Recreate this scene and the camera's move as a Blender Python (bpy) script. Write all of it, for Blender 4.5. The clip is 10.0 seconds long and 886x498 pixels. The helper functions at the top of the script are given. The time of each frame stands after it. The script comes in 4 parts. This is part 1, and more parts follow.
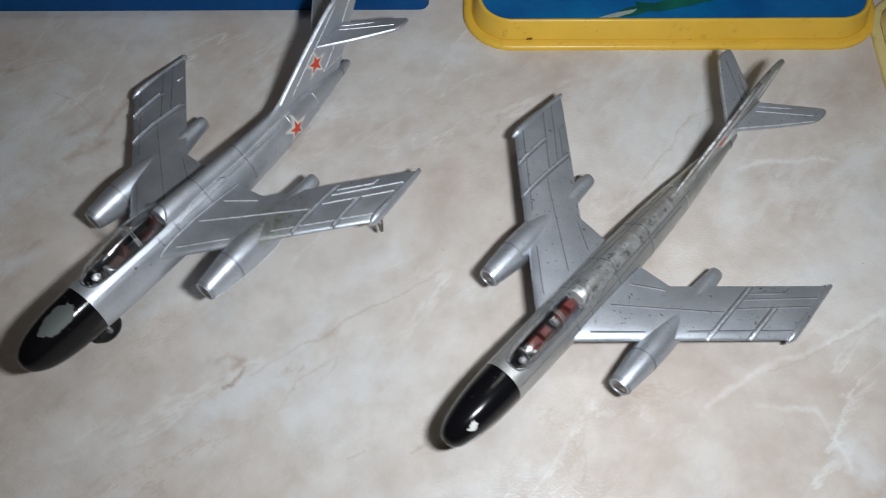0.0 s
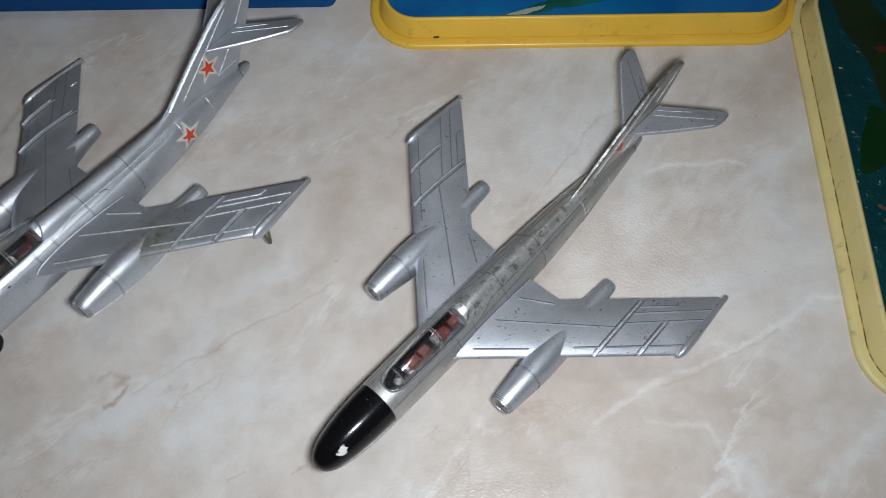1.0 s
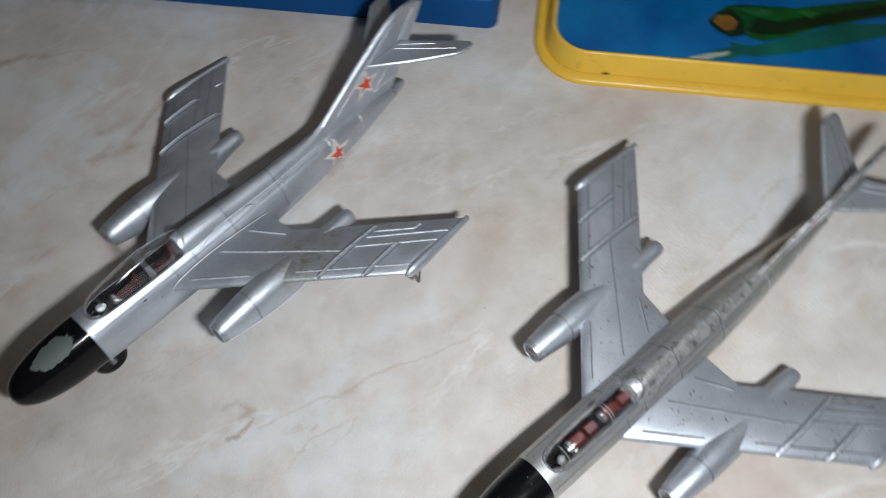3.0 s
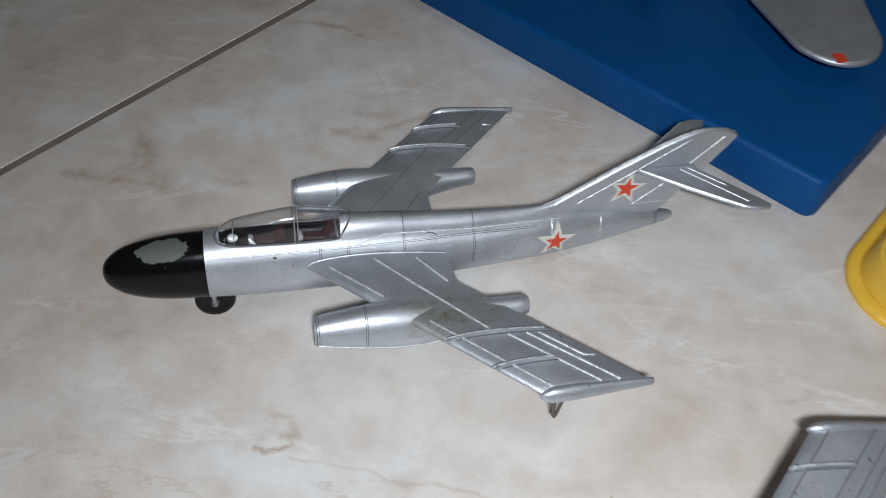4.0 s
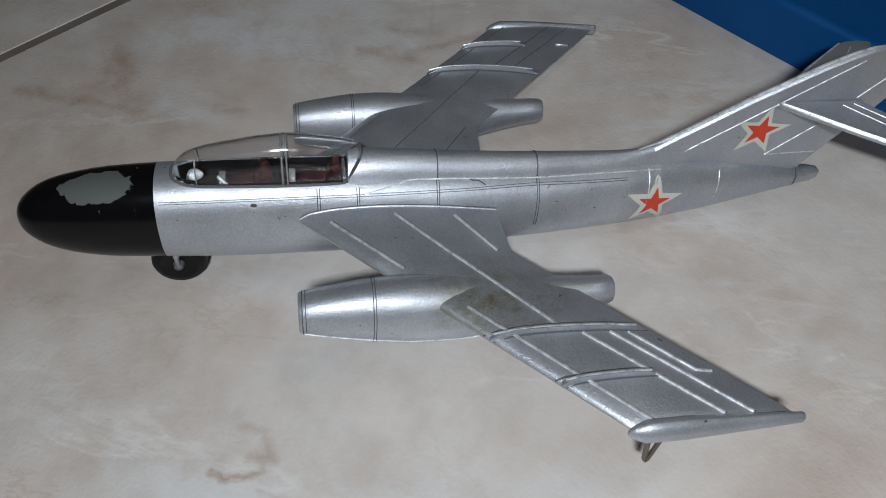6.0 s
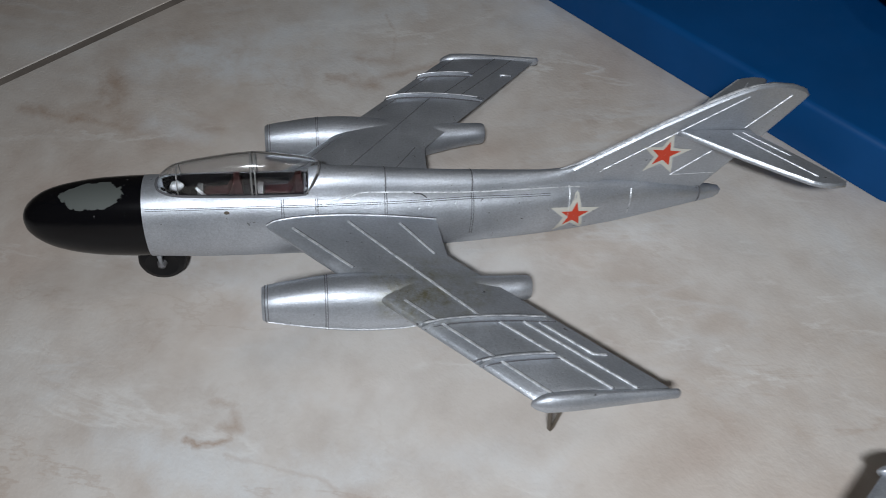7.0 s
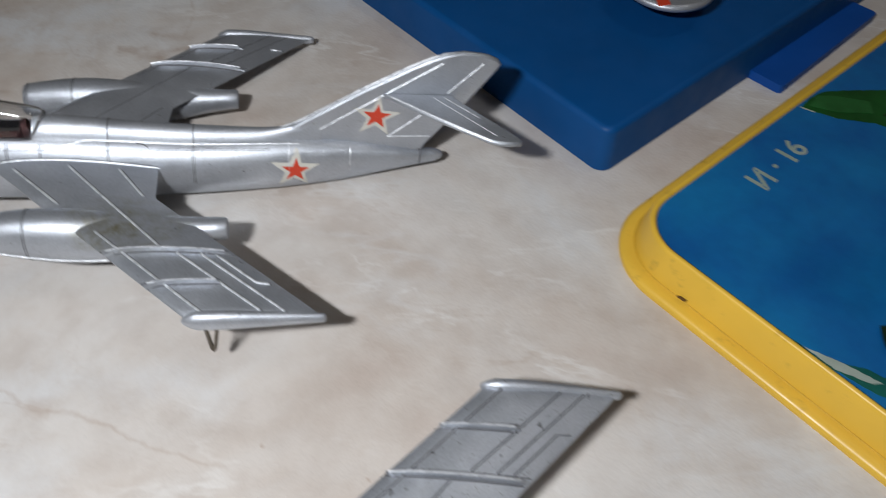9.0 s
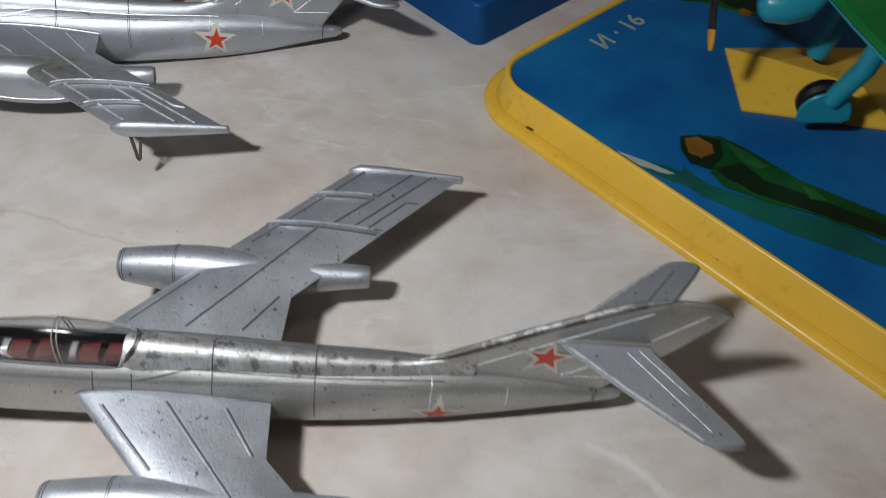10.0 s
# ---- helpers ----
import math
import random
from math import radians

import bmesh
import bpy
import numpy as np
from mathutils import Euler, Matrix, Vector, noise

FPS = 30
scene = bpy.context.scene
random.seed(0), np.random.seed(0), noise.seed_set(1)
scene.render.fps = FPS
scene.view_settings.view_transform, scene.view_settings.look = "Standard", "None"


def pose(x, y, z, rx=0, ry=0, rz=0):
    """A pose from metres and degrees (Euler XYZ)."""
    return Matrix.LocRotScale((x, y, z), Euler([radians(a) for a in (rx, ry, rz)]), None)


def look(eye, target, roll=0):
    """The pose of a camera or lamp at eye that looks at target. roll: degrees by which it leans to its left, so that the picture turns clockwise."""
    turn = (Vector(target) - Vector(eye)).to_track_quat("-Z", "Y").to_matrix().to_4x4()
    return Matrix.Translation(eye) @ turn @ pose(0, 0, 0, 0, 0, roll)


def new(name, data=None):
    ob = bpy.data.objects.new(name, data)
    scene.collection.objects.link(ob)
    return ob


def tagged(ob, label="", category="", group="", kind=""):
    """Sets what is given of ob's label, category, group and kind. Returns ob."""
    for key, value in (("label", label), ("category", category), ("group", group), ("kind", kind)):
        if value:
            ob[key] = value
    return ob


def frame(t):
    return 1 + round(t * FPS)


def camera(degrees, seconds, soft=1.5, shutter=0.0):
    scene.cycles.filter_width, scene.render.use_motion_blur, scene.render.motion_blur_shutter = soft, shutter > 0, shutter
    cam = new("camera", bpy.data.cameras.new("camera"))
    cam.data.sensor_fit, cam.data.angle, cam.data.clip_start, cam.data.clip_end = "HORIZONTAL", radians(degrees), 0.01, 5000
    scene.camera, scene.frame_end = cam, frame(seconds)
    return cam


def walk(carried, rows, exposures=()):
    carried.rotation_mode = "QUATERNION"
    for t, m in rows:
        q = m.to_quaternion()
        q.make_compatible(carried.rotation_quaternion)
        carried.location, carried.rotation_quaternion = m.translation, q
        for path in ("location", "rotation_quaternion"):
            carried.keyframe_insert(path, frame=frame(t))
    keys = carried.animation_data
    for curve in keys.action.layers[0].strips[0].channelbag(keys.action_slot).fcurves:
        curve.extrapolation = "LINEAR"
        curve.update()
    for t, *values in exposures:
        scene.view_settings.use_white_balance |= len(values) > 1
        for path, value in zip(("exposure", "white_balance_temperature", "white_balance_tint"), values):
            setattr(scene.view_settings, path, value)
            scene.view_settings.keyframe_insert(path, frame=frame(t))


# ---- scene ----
cam = camera(59.5, 10.0, soft=0.75, shutter=0.4)
PATH = [
    (0, (0.05607, 0.07129, 0.33741), (0.0815, 0.9776, -1.4453), -3.88),
    (0.2, (0.0712, 0.0630, 0.3325), (0.0785, 0.9950, -1.4370), -4.90),
    (0.5, (0.08320, 0.07970, 0.33917), (0.0953, 0.9629, -1.4552), -5.18),
    (1, (0.11026, 0.08678, 0.33390), (0.1195, 0.9335, -1.4780), -5.35),
    (1.5, (0.11906, 0.09637, 0.33169), (0.1454, 0.9154, -1.4927), -4.79),
    (2, (0.09990, 0.10223, 0.32808), (0.1261, 0.9043, -1.5039), -4.42),
    (2.5, (0.06996, 0.10615, 0.32662), (0.0931, 0.8926, -1.5121), -4.77),
    (2.8, (0.0625, 0.1005, 0.3200), (0.0360, 0.9590, -1.4860), -5.60),
    (3, (0.05806, 0.11907, 0.31751), (-0.0337, 0.9799, -1.4854), -4.91),
    (3.2, (0.05990, 0.12037, 0.31090), (-0.1609, 1.0245, -1.4593), -3.29),
    (4.3, (0.08167, 0.13952, 0.21777), (-0.7865, 1.1173, -1.2956), 0.31),
    (4.5, (0.07490, 0.14321, 0.20036), (-0.7882, 1.1112, -1.3222), 1.01),
    (5, (0.05628, 0.15022, 0.18274), (-0.7883, 1.0674, -1.3810), -0.80),
    (5.2, (0.05075, 0.15725, 0.17881), (-0.7608, 1.0625, -1.4093), -0.11),
    (6.3, (0.04933, 0.17732, 0.17926), (-0.8263, 1.0233, -1.4074), -3.97),
    (6.5, (0.05357, 0.17926, 0.18433), (-0.8127, 1.0444, -1.3972), -3.05),
    (7, (0.07549, 0.16653, 0.20388), (-0.7872, 1.0553, -1.3664), -1.76),
    (7.5, (0.08979, 0.17861, 0.20768), (-0.7798, 1.0607, -1.3626), -2.46),
    (8, (0.10503, 0.19577, 0.20823), (-0.7483, 1.0899, -1.3641), -1.21),
    (8.5, (0.11933, 0.20711, 0.20723), (-0.7358, 1.1079, -1.3604), -1.17),
    (8.7, (0.1350, 0.2055, 0.2035), (-0.7460, 1.1560, -1.3200), -0.70),
    (9, (0.16436, 0.20495, 0.20535), (-0.7051, 1.1471, -1.3298), 0.78),
    (9.2, (0.1770, 0.1960, 0.2062), (-0.6620, 1.1900, -1.3130), 2.40),
    (9.5, (0.21136, 0.18379, 0.19912), (-0.6695, 1.1609, -1.3073), 1.47),
    (10, (0.25179, 0.16730, 0.20199), (-0.6191, 1.1535, -1.3043), 0.90),
]
EXPOSURES = [
    (0, -0.14, 6500, 10), (0.5, -0.22, 6500, 10), (1.5, -0.34, 6500, 10), (2.5, -0.20, 6500, 10), (3.0, -0.07, 6500, 10),
    (3.2, -0.04, 6500, 10), (4.3, 0.10, 6500, 10), (5.0, -0.08, 6500, 10), (6.3, -0.31, 6530, 10.5), (7.5, -0.19, 6560, 11),
    (8.5, -0.05, 6690, 12), (9.0, 0.02, 6720, 12), (9.5, -0.15, 6800, 12), (10, -0.38, 6800, 12)]
walk(cam, [(t, look(eye, target, roll)) for t, eye, target, roll in PATH], EXPOSURES)

# ---- light: the small hand-held white lamp over the toys, and an added dim overhead fill ----
world = bpy.data.worlds.new("world")
scene.world = world
world.use_nodes = True
world.node_tree.nodes["Background"].inputs["Color"].default_value = (0.60, 0.60, 0.62, 1)
world.node_tree.nodes["Background"].inputs["Strength"].default_value = 0.05


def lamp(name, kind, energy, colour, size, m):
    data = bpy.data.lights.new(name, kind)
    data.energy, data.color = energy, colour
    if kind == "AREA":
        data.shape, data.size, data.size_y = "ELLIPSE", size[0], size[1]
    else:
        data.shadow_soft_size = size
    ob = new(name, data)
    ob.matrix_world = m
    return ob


lamp("flash_lamp", "AREA", 1.38, (0.925, 0.98, 1.03), (0.045, 0.018), look((0.127, 0.088, 0.308), (0.085, 0.270, 0.0)))
# no fixture here: soft fill added for the room's dim ambient light
lamp("overhead_fill", "AREA", 4.5, (1.0, 0.98, 0.95), (0.5, 0.5), look((0.7, 1.1, 2.62), (0.7, 1.1, 0.0)))


# ---- materials ----
def material(name):
    m = bpy.data.materials.new(name)
    m.use_nodes = True
    return m, m.node_tree.nodes, m.node_tree.links, m.node_tree.nodes["Principled BSDF"]


def noise_tex(nodes, links, scale, detail=4.0, rough=0.55, vector=None, distortion=0.0):
    n = nodes.new("ShaderNodeTexNoise")
    n.inputs["Scale"].default_value = scale
    n.inputs["Detail"].default_value = detail
    n.inputs["Roughness"].default_value = rough
    n.inputs["Distortion"].default_value = distortion
    if vector is None:
        c = nodes.new("ShaderNodeTexCoord")
        vector = c.outputs["Object"]
    links.new(vector, n.inputs["Vector"])
    return n.outputs["Fac"]


def ramp(nodes, links, fac, stops):
    r = nodes.new("ShaderNodeValToRGB")
    while len(r.color_ramp.elements) < len(stops):
        r.color_ramp.elements.new(0.5)
    for e, (at, col) in zip(r.color_ramp.elements, stops):
        e.position = at
        e.color = (*col, 1) if len(col) == 3 else col
    links.new(fac, r.inputs["Fac"])
    return r.outputs["Color"]


def mix(nodes, links, fac, a, b, blend="MIX"):
    m = nodes.new("ShaderNodeMix")
    m.data_type, m.blend_type = "RGBA", blend
    for sock, v in ((m.inputs["Factor"], fac), (m.inputs["A"], a), (m.inputs["B"], b)):
        if isinstance(v, (int, float)):
            sock.default_value = v
        elif isinstance(v, tuple):
            sock.default_value = (*v, 1)
        else:
            links.new(v, sock)
    return m.outputs["Result"]


def maths(nodes, links, op, a, b=0.0, clamp=False):
    m = nodes.new("ShaderNodeMath")
    m.operation, m.use_clamp = op, clamp
    for sock, v in zip(m.inputs, (a, b)):
        if isinstance(v, (int, float)):
            sock.default_value = v
        else:
            links.new(v, sock)
    return m.outputs[0]


def bump(nodes, links, shader, height, strength, distance):
    b = nodes.new("ShaderNodeBump")
    b.inputs["Strength"].default_value = strength
    b.inputs["Distance"].default_value = distance
    links.new(height, b.inputs["Height"])
    links.new(b.outputs["Normal"], shader.inputs["Normal"])


def plastic(name, colour, rough=0.4, vary=0.12, grain=900.0, relief=0.00004, dirt=None):
    m, nodes, links, s = material(name)
    dark = tuple(c * (1 - vary) for c in colour)
    light = tuple(min(1, c * (1 + vary)) for c in colour)
    col = ramp(nodes, links, noise_tex(nodes, links, 35, 5), [(0.3, dark), (0.7, light)])
    if dirt:
        col = mix(nodes, links, ramp(nodes, links, noise_tex(nodes, links, 160, 6, 0.7), [(0.58, (0, 0, 0)), (0.75, (0.6, 0.6, 0.6))]), col, dirt)
    links.new(col, s.inputs["Base Color"])
    links.new(ramp(nodes, links, noise_tex(nodes, links, 90, 4), [(0.3, (rough * 0.8,) * 3), (0.7, (min(1, rough * 1.25),) * 3)]), s.inputs["Roughness"])
    bump(nodes, links, s, noise_tex(nodes, links, grain, 3), 0.35, relief)
    return m


def spot_mask(nodes, links, centre, size, ragged, scale, inner=0.96):
    """1 inside a ragged ellipsoid round centre, in the part's own metres."""
    c = nodes.new("ShaderNodeTexCoord")
    v = nodes.new("ShaderNodeVectorMath")
    v.operation = "SUBTRACT"
    links.new(c.outputs["Object"], v.inputs[0])
    v.inputs[1].default_value = centre
    d = nodes.new("ShaderNodeVectorMath")
    d.operation = "DIVIDE"
    links.new(v.outputs[0], d.inputs[0])
    d.inputs[1].default_value = size
    ln = nodes.new("ShaderNodeVectorMath")
    ln.operation = "LENGTH"
    links.new(d.outputs[0], ln.inputs[0])
    rough = maths(nodes, links, "MULTIPLY", maths(nodes, links, "SUBTRACT", noise_tex(nodes, links, scale, 5, 0.6), 0.5), ragged)
    far = maths(nodes, links, "ADD", ln.outputs["Value"], rough)
    return ramp(nodes, links, far, [(inner, (1, 1, 1)), (1.0, (0, 0, 0))])


def silver_paint(name, worn, low=(0.435, 0.465, 0.515), high=(0.570, 0.602, 0.655), stain=None, flake=0.0, fleck=0.0):
    """Aluminium paint on cast metal: metallic flakes, fine orange peel, small dark chips, a little yellow grime."""
    m, nodes, links, s = material(name)
    base = ramp(nodes, links, noise_tex(nodes, links, 60, 6, 0.6), [(0.3, low), (0.72, high)])
    grime = ramp(nodes, links, noise_tex(nodes, links, 28, 5, 0.65), [(0.60, (0, 0, 0)), (0.80, (0.35, 0.35, 0.35))])
    base = mix(nodes, links, grime, base, (0.36, 0.345, 0.27))
    if stain:
        mottle = ramp(nodes, links, noise_tex(nodes, links, 260, 7, 0.75), [(0.38, (0, 0, 0)), (0.66, (1, 1, 1))])
        base = mix(nodes, links, maths(nodes, links, "MULTIPLY", spot_mask(nodes, links, *stain, 1.9, 90, 0.15), mottle), base, (0.27, 0.25, 0.15))
    if flake:
        patch = ramp(nodes, links, noise_tex(nodes, links, 150, 7, 0.7), [(0.50, (0, 0, 0)), (0.52, (flake, flake, flake))])
        base = mix(nodes, links, patch, base, (0.66, 0.67, 0.69))
        dark = ramp(nodes, links, noise_tex(nodes, links, 210, 6, 0.7), [(0.57, (0, 0, 0)), (0.59, (flake, flake, flake))])
        base = mix(nodes, links, dark, base, (0.16, 0.16, 0.16))
    spark = ramp(nodes, links, noise_tex(nodes, links, 1700, 3, 0.6), [(0.32, (0.85, 0.85, 0.85)), (0.66, (1.09, 1.09, 1.09))])
    base = mix(nodes, links, 0.8, base, spark, "MULTIPLY")
    chips = ramp(nodes, links, noise_tex(nodes, links, 480, 6, 0.68), [(0.66 - worn, (0, 0, 0)), (0.69 - worn, (1, 1, 1))])
    base = mix(nodes, links, chips, base, (0.14, 0.14, 0.15))
    if fleck:
        spots = ramp(nodes, links, noise_tex(nodes, links, 300, 5, 0.72), [(fleck, (0, 0, 0)), (fleck + 0.015, (1, 1, 1))])
        base = mix(nodes, links, spots, base, (0.15, 0.15, 0.155))
    links.new(base, s.inputs["Base Color"])
    s.inputs["Metallic"].default_value = 0.72
    links.new(ramp(nodes, links, noise_tex(nodes, links, 140, 4), [(0.3, (0.36,) * 3), (0.7, (0.48,) * 3)]), s.inputs["Roughness"])
    pits = ramp(nodes, links, noise_tex(nodes, links, 900, 3, 0.6), [(0.57, (1, 1, 1)), (0.66, (0.2, 0.2, 0.2))])
    h = maths(nodes, links, "ADD", noise_tex(nodes, links, 2100, 3, 0.65), maths(nodes, links, "MULTIPLY", pits, 0.34))
    bump(nodes, links, s, h, 0.55, 0.00016)
    return m


def black_paint(name, centre, size, ragged, bare, tear=260):
    m, nodes, links, s = material(name)
    mask = spot_mask(nodes, links, centre, size, ragged, tear)
    fleck = ramp(nodes, links, noise_tex(nodes, links, 420, 5, 0.6), [(0.70, (0, 0, 0)), (0.72, (1, 1, 1))])
    col = mix(nodes, links, fleck, (0.004, 0.004, 0.005), (0.10, 0.10, 0.10))
    links.new(mix(nodes, links, mask, col, bare), s.inputs["Base Color"])
    links.new(mix(nodes, links, mask, (0.17, 0.17, 0.17), (0.55, 0.55, 0.55)), s.inputs["Roughness"])
    s.inputs["Specular IOR Level"].default_value = 0.24
    h = maths(nodes, links, "SUBTRACT", noise_tex(nodes, links, 500, 3), mask)
    bump(nodes, links, s, h, 0.4, 0.0001)
    return m


def marble_tile(name):
    """Glazed ceramic tile printed as cream and rose-beige marble, with pale and brown veins."""
    m, nodes, links, s = material(name)
    g = nodes.new("ShaderNodeNewGeometry")
    pos = g.outputs["Position"]
    # wander the coordinates so that clouds and veins are uneven
    wn = nodes.new("ShaderNodeTexNoise")
    wn.inputs["Scale"].default_value, wn.inputs["Detail"].default_value = 40, 5
    links.new(pos, wn.inputs["Vector"])
    off = nodes.new("ShaderNodeVectorMath")
    off.operation = "MULTIPLY_ADD"
    links.new(wn.outputs["Color"], off.inputs[0])
    off.inputs[1].default_value = (0.0045, 0.0045, 0)
    links.new(pos, off.inputs[2])
    wn2 = nodes.new("ShaderNodeTexNoise")
    wn2.inputs["Scale"].default_value, wn2.inputs["Detail"].default_value, wn2.inputs["Roughness"].default_value = 130, 7, 0.65
    links.new(pos, wn2.inputs["Vector"])
    off2 = nodes.new("ShaderNodeVectorMath")
    off2.operation = "MULTIPLY_ADD"
    links.new(wn2.outputs["Color"], off2.inputs[0])
    off2.inputs[1].default_value = (0.0040, 0.0040, 0)
    links.new(off.outputs[0], off2.inputs[2])
    wn3 = nodes.new("ShaderNodeTexNoise")
    wn3.inputs["Scale"].default_value, wn3.inputs["Detail"].default_value, wn3.inputs["Roughness"].default_value = 420, 4, 0.7
    links.new(pos, wn3.inputs["Vector"])
    off3 = nodes.new("ShaderNodeVectorMath")
    off3.operation = "MULTIPLY_ADD"
    links.new(wn3.outputs["Color"], off3.inputs[0])
    off3.inputs[1].default_value = (0.0018, 0.0018, 0)
    links.new(off2.outputs[0], off3.inputs[2])
    wob = off3.outputs[0]
    cloud = noise_tex(nodes, links, 7.5, 6, 0.6, pos, 0.6)
    col = ramp(nodes, links, cloud, [(0.30, (0.50, 0.410, 0.360)), (0.43, (0.585, 0.53, 0.485)), (0.55, (0.64, 0.612, 0.585)), (0.68, (0.655, 0.672, 0.69))])
    fine = ramp(nodes, links, noise_tex(nodes, links, 55, 6, 0.6, off.outputs[0]), [(0.28, (0.76, 0.71, 0.68)), (0.60, (1, 1, 1))])
    col = mix(nodes, links, 0.62, col, fine, "MULTIPLY")

    broken = noise_tex(nodes, links, 70, 5, 0.7, pos)

    def streak(points, width, colour, strength, shift=(0.00515, 0.00515)):
        nonlocal col
        total = None
        # take the veins one after the other
        step = nodes.new("ShaderNodeVectorMath")
        step.operation = "MULTIPLY_ADD"
        links.new(col, step.inputs[0])
        step.inputs[1].default_value = (1e-7, 1e-7, 0)
        links.new(wob, step.inputs[2])
        here = step.outputs[0]
        for (x0, y0), (x1, y1) in zip(points, points[1:]):
            # distance from a wandering point to the straight piece
            px = nodes.new("ShaderNodeVectorMath")
            px.operation = "SUBTRACT"
            links.new(here, px.inputs[0])
            px.inputs[1].default_value = (x0 + shift[0], y0 + shift[1], 0)
            dx, dy = x1 - x0, y1 - y0
            dot = nodes.new("ShaderNodeVectorMath")
            dot.operation = "DOT_PRODUCT"
            links.new(px.outputs[0], dot.inputs[0])
            k = dx * dx + dy * dy
            dot.inputs[1].default_value = (dx / k, dy / k, 0)
            along = maths(nodes, links, "ADD", dot.outputs["Value"], 0.0, True)
            foot = nodes.new("ShaderNodeVectorMath")
            foot.operation = "SCALE"
            foot.inputs[0].default_value = (dx, dy, 0)
            links.new(along, foot.inputs["Scale"])
            rest = nodes.new("ShaderNodeVectorMath")
            rest.operation = "DISTANCE"
            flat = nodes.new("ShaderNodeVectorMath")
            flat.operation = "MULTIPLY"
            links.new(px.outputs[0], flat.inputs[0])
            flat.inputs[1].default_value = (1, 1, 0)
            links.new(flat.outputs[0], rest.inputs[0])
            links.new(foot.outputs[0], rest.inputs[1])
            d = rest.outputs["Value"]
            total = d if total is None else maths(nodes, links, "MINIMUM", total, d)
        uneven = maths(nodes, links, "MULTIPLY", broken, width * 3.4)
        near = nodes.new("ShaderNodeMapRange")
        links.new(maths(nodes, links, "ADD", total, uneven), near.inputs["Value"])
        for key, v in (("From Min", width * 1.35), ("From Max", width * 2.75), ("To Min", strength), ("To Max", 0.0)):
            near.inputs[key].default_value = v
        col = mix(nodes, links, near.outputs["Result"], col, colour)

    white, grey, brown, pale = (0.80, 0.80, 0.79), (0.68, 0.69, 0.70), (0.36, 0.25, 0.18), (0.68, 0.70, 0.72)
    for pts, w, c, st in VEINS:
        streak(pts, w, {"white": white, "grey": grey, "brown": brown, "pale": pale}[c], st)
    # fine natural veining, drawn out along one slant
    for seed, slant, colour, strength, thin, lo in ((0.0, 36, white, 0.55, 0.020, 0.50), (3.7, 30, brown, 0.30, 0.011, 0.53), (7.9, 44, grey, 0.45, 0.030, 0.48), (12.3, 20, brown, 0.22, 0.008, 0.50)):
        turn = nodes.new("ShaderNodeMapping")
        turn.vector_type = "TEXTURE"
        turn.inputs["Location"].default_value = (seed, seed * 0.7, 0)
        turn.inputs["Rotation"].default_value = (0, 0, radians(slant))
        turn.inputs["Scale"].default_value = (2.6, 1.0, 1.0)
        links.new(pos, turn.inputs["Vector"])
        wave = noise_tex(nodes, links, 17, 8, 0.62, turn.outputs["Vector"], 0.5)
        ridge = nodes.new("ShaderNodeMapRange")
        links.new(maths(nodes, links, "ABSOLUTE", maths(nodes, links, "SUBTRACT", wave, 0.5)), ridge.inputs["Value"])
        for key, v in (("From Min", 0.0), ("From Max", thin), ("To Min", strength), ("To Max", 0.0)):
            ridge.inputs[key].default_value = v
        part_of = nodes.new("ShaderNodeMapRange")
        links.new(noise_tex(nodes, links, 16, 5, 0.7, turn.outputs["Vector"]), part_of.inputs["Value"])
        part_of.inputs["From Min"].default_value, part_of.inputs["From Max"].default_value = lo, lo + 0.14
        col = mix(nodes, links, maths(nodes, links, "MULTIPLY", ridge.outputs["Result"], part_of.outputs["Result"]), col, colour)
    # scattered pin marks
    pin = ramp(nodes, links, noise_tex(nodes, links, 190, 2, 0.5, pos), [(0.80, (0, 0, 0)), (0.83, (0.5, 0.5, 0.5))])
    col = mix(nodes, links, pin, col, (0.28, 0.20, 0.15))
    links.new(col, s.inputs["Base Color"])
    links.new(ramp(nodes, links, noise_tex(nodes, links, 120, 4, 0.6, pos), [(0.3, (0.17,) * 3), (0.7, (0.27,) * 3)]), s.inputs["Roughness"])
    s.inputs["Specular IOR Level"].default_value = 0.4
    h = maths(nodes, links, "ADD", noise_tex(nodes, links, 800, 1, 0.5, pos), maths(nodes, links, "MULTIPLY", noise_tex(nodes, links, 90, 3, 0.5, pos), 0.4))
    bump(nodes, links, s, h, 0.24, 0.0005)
    return m


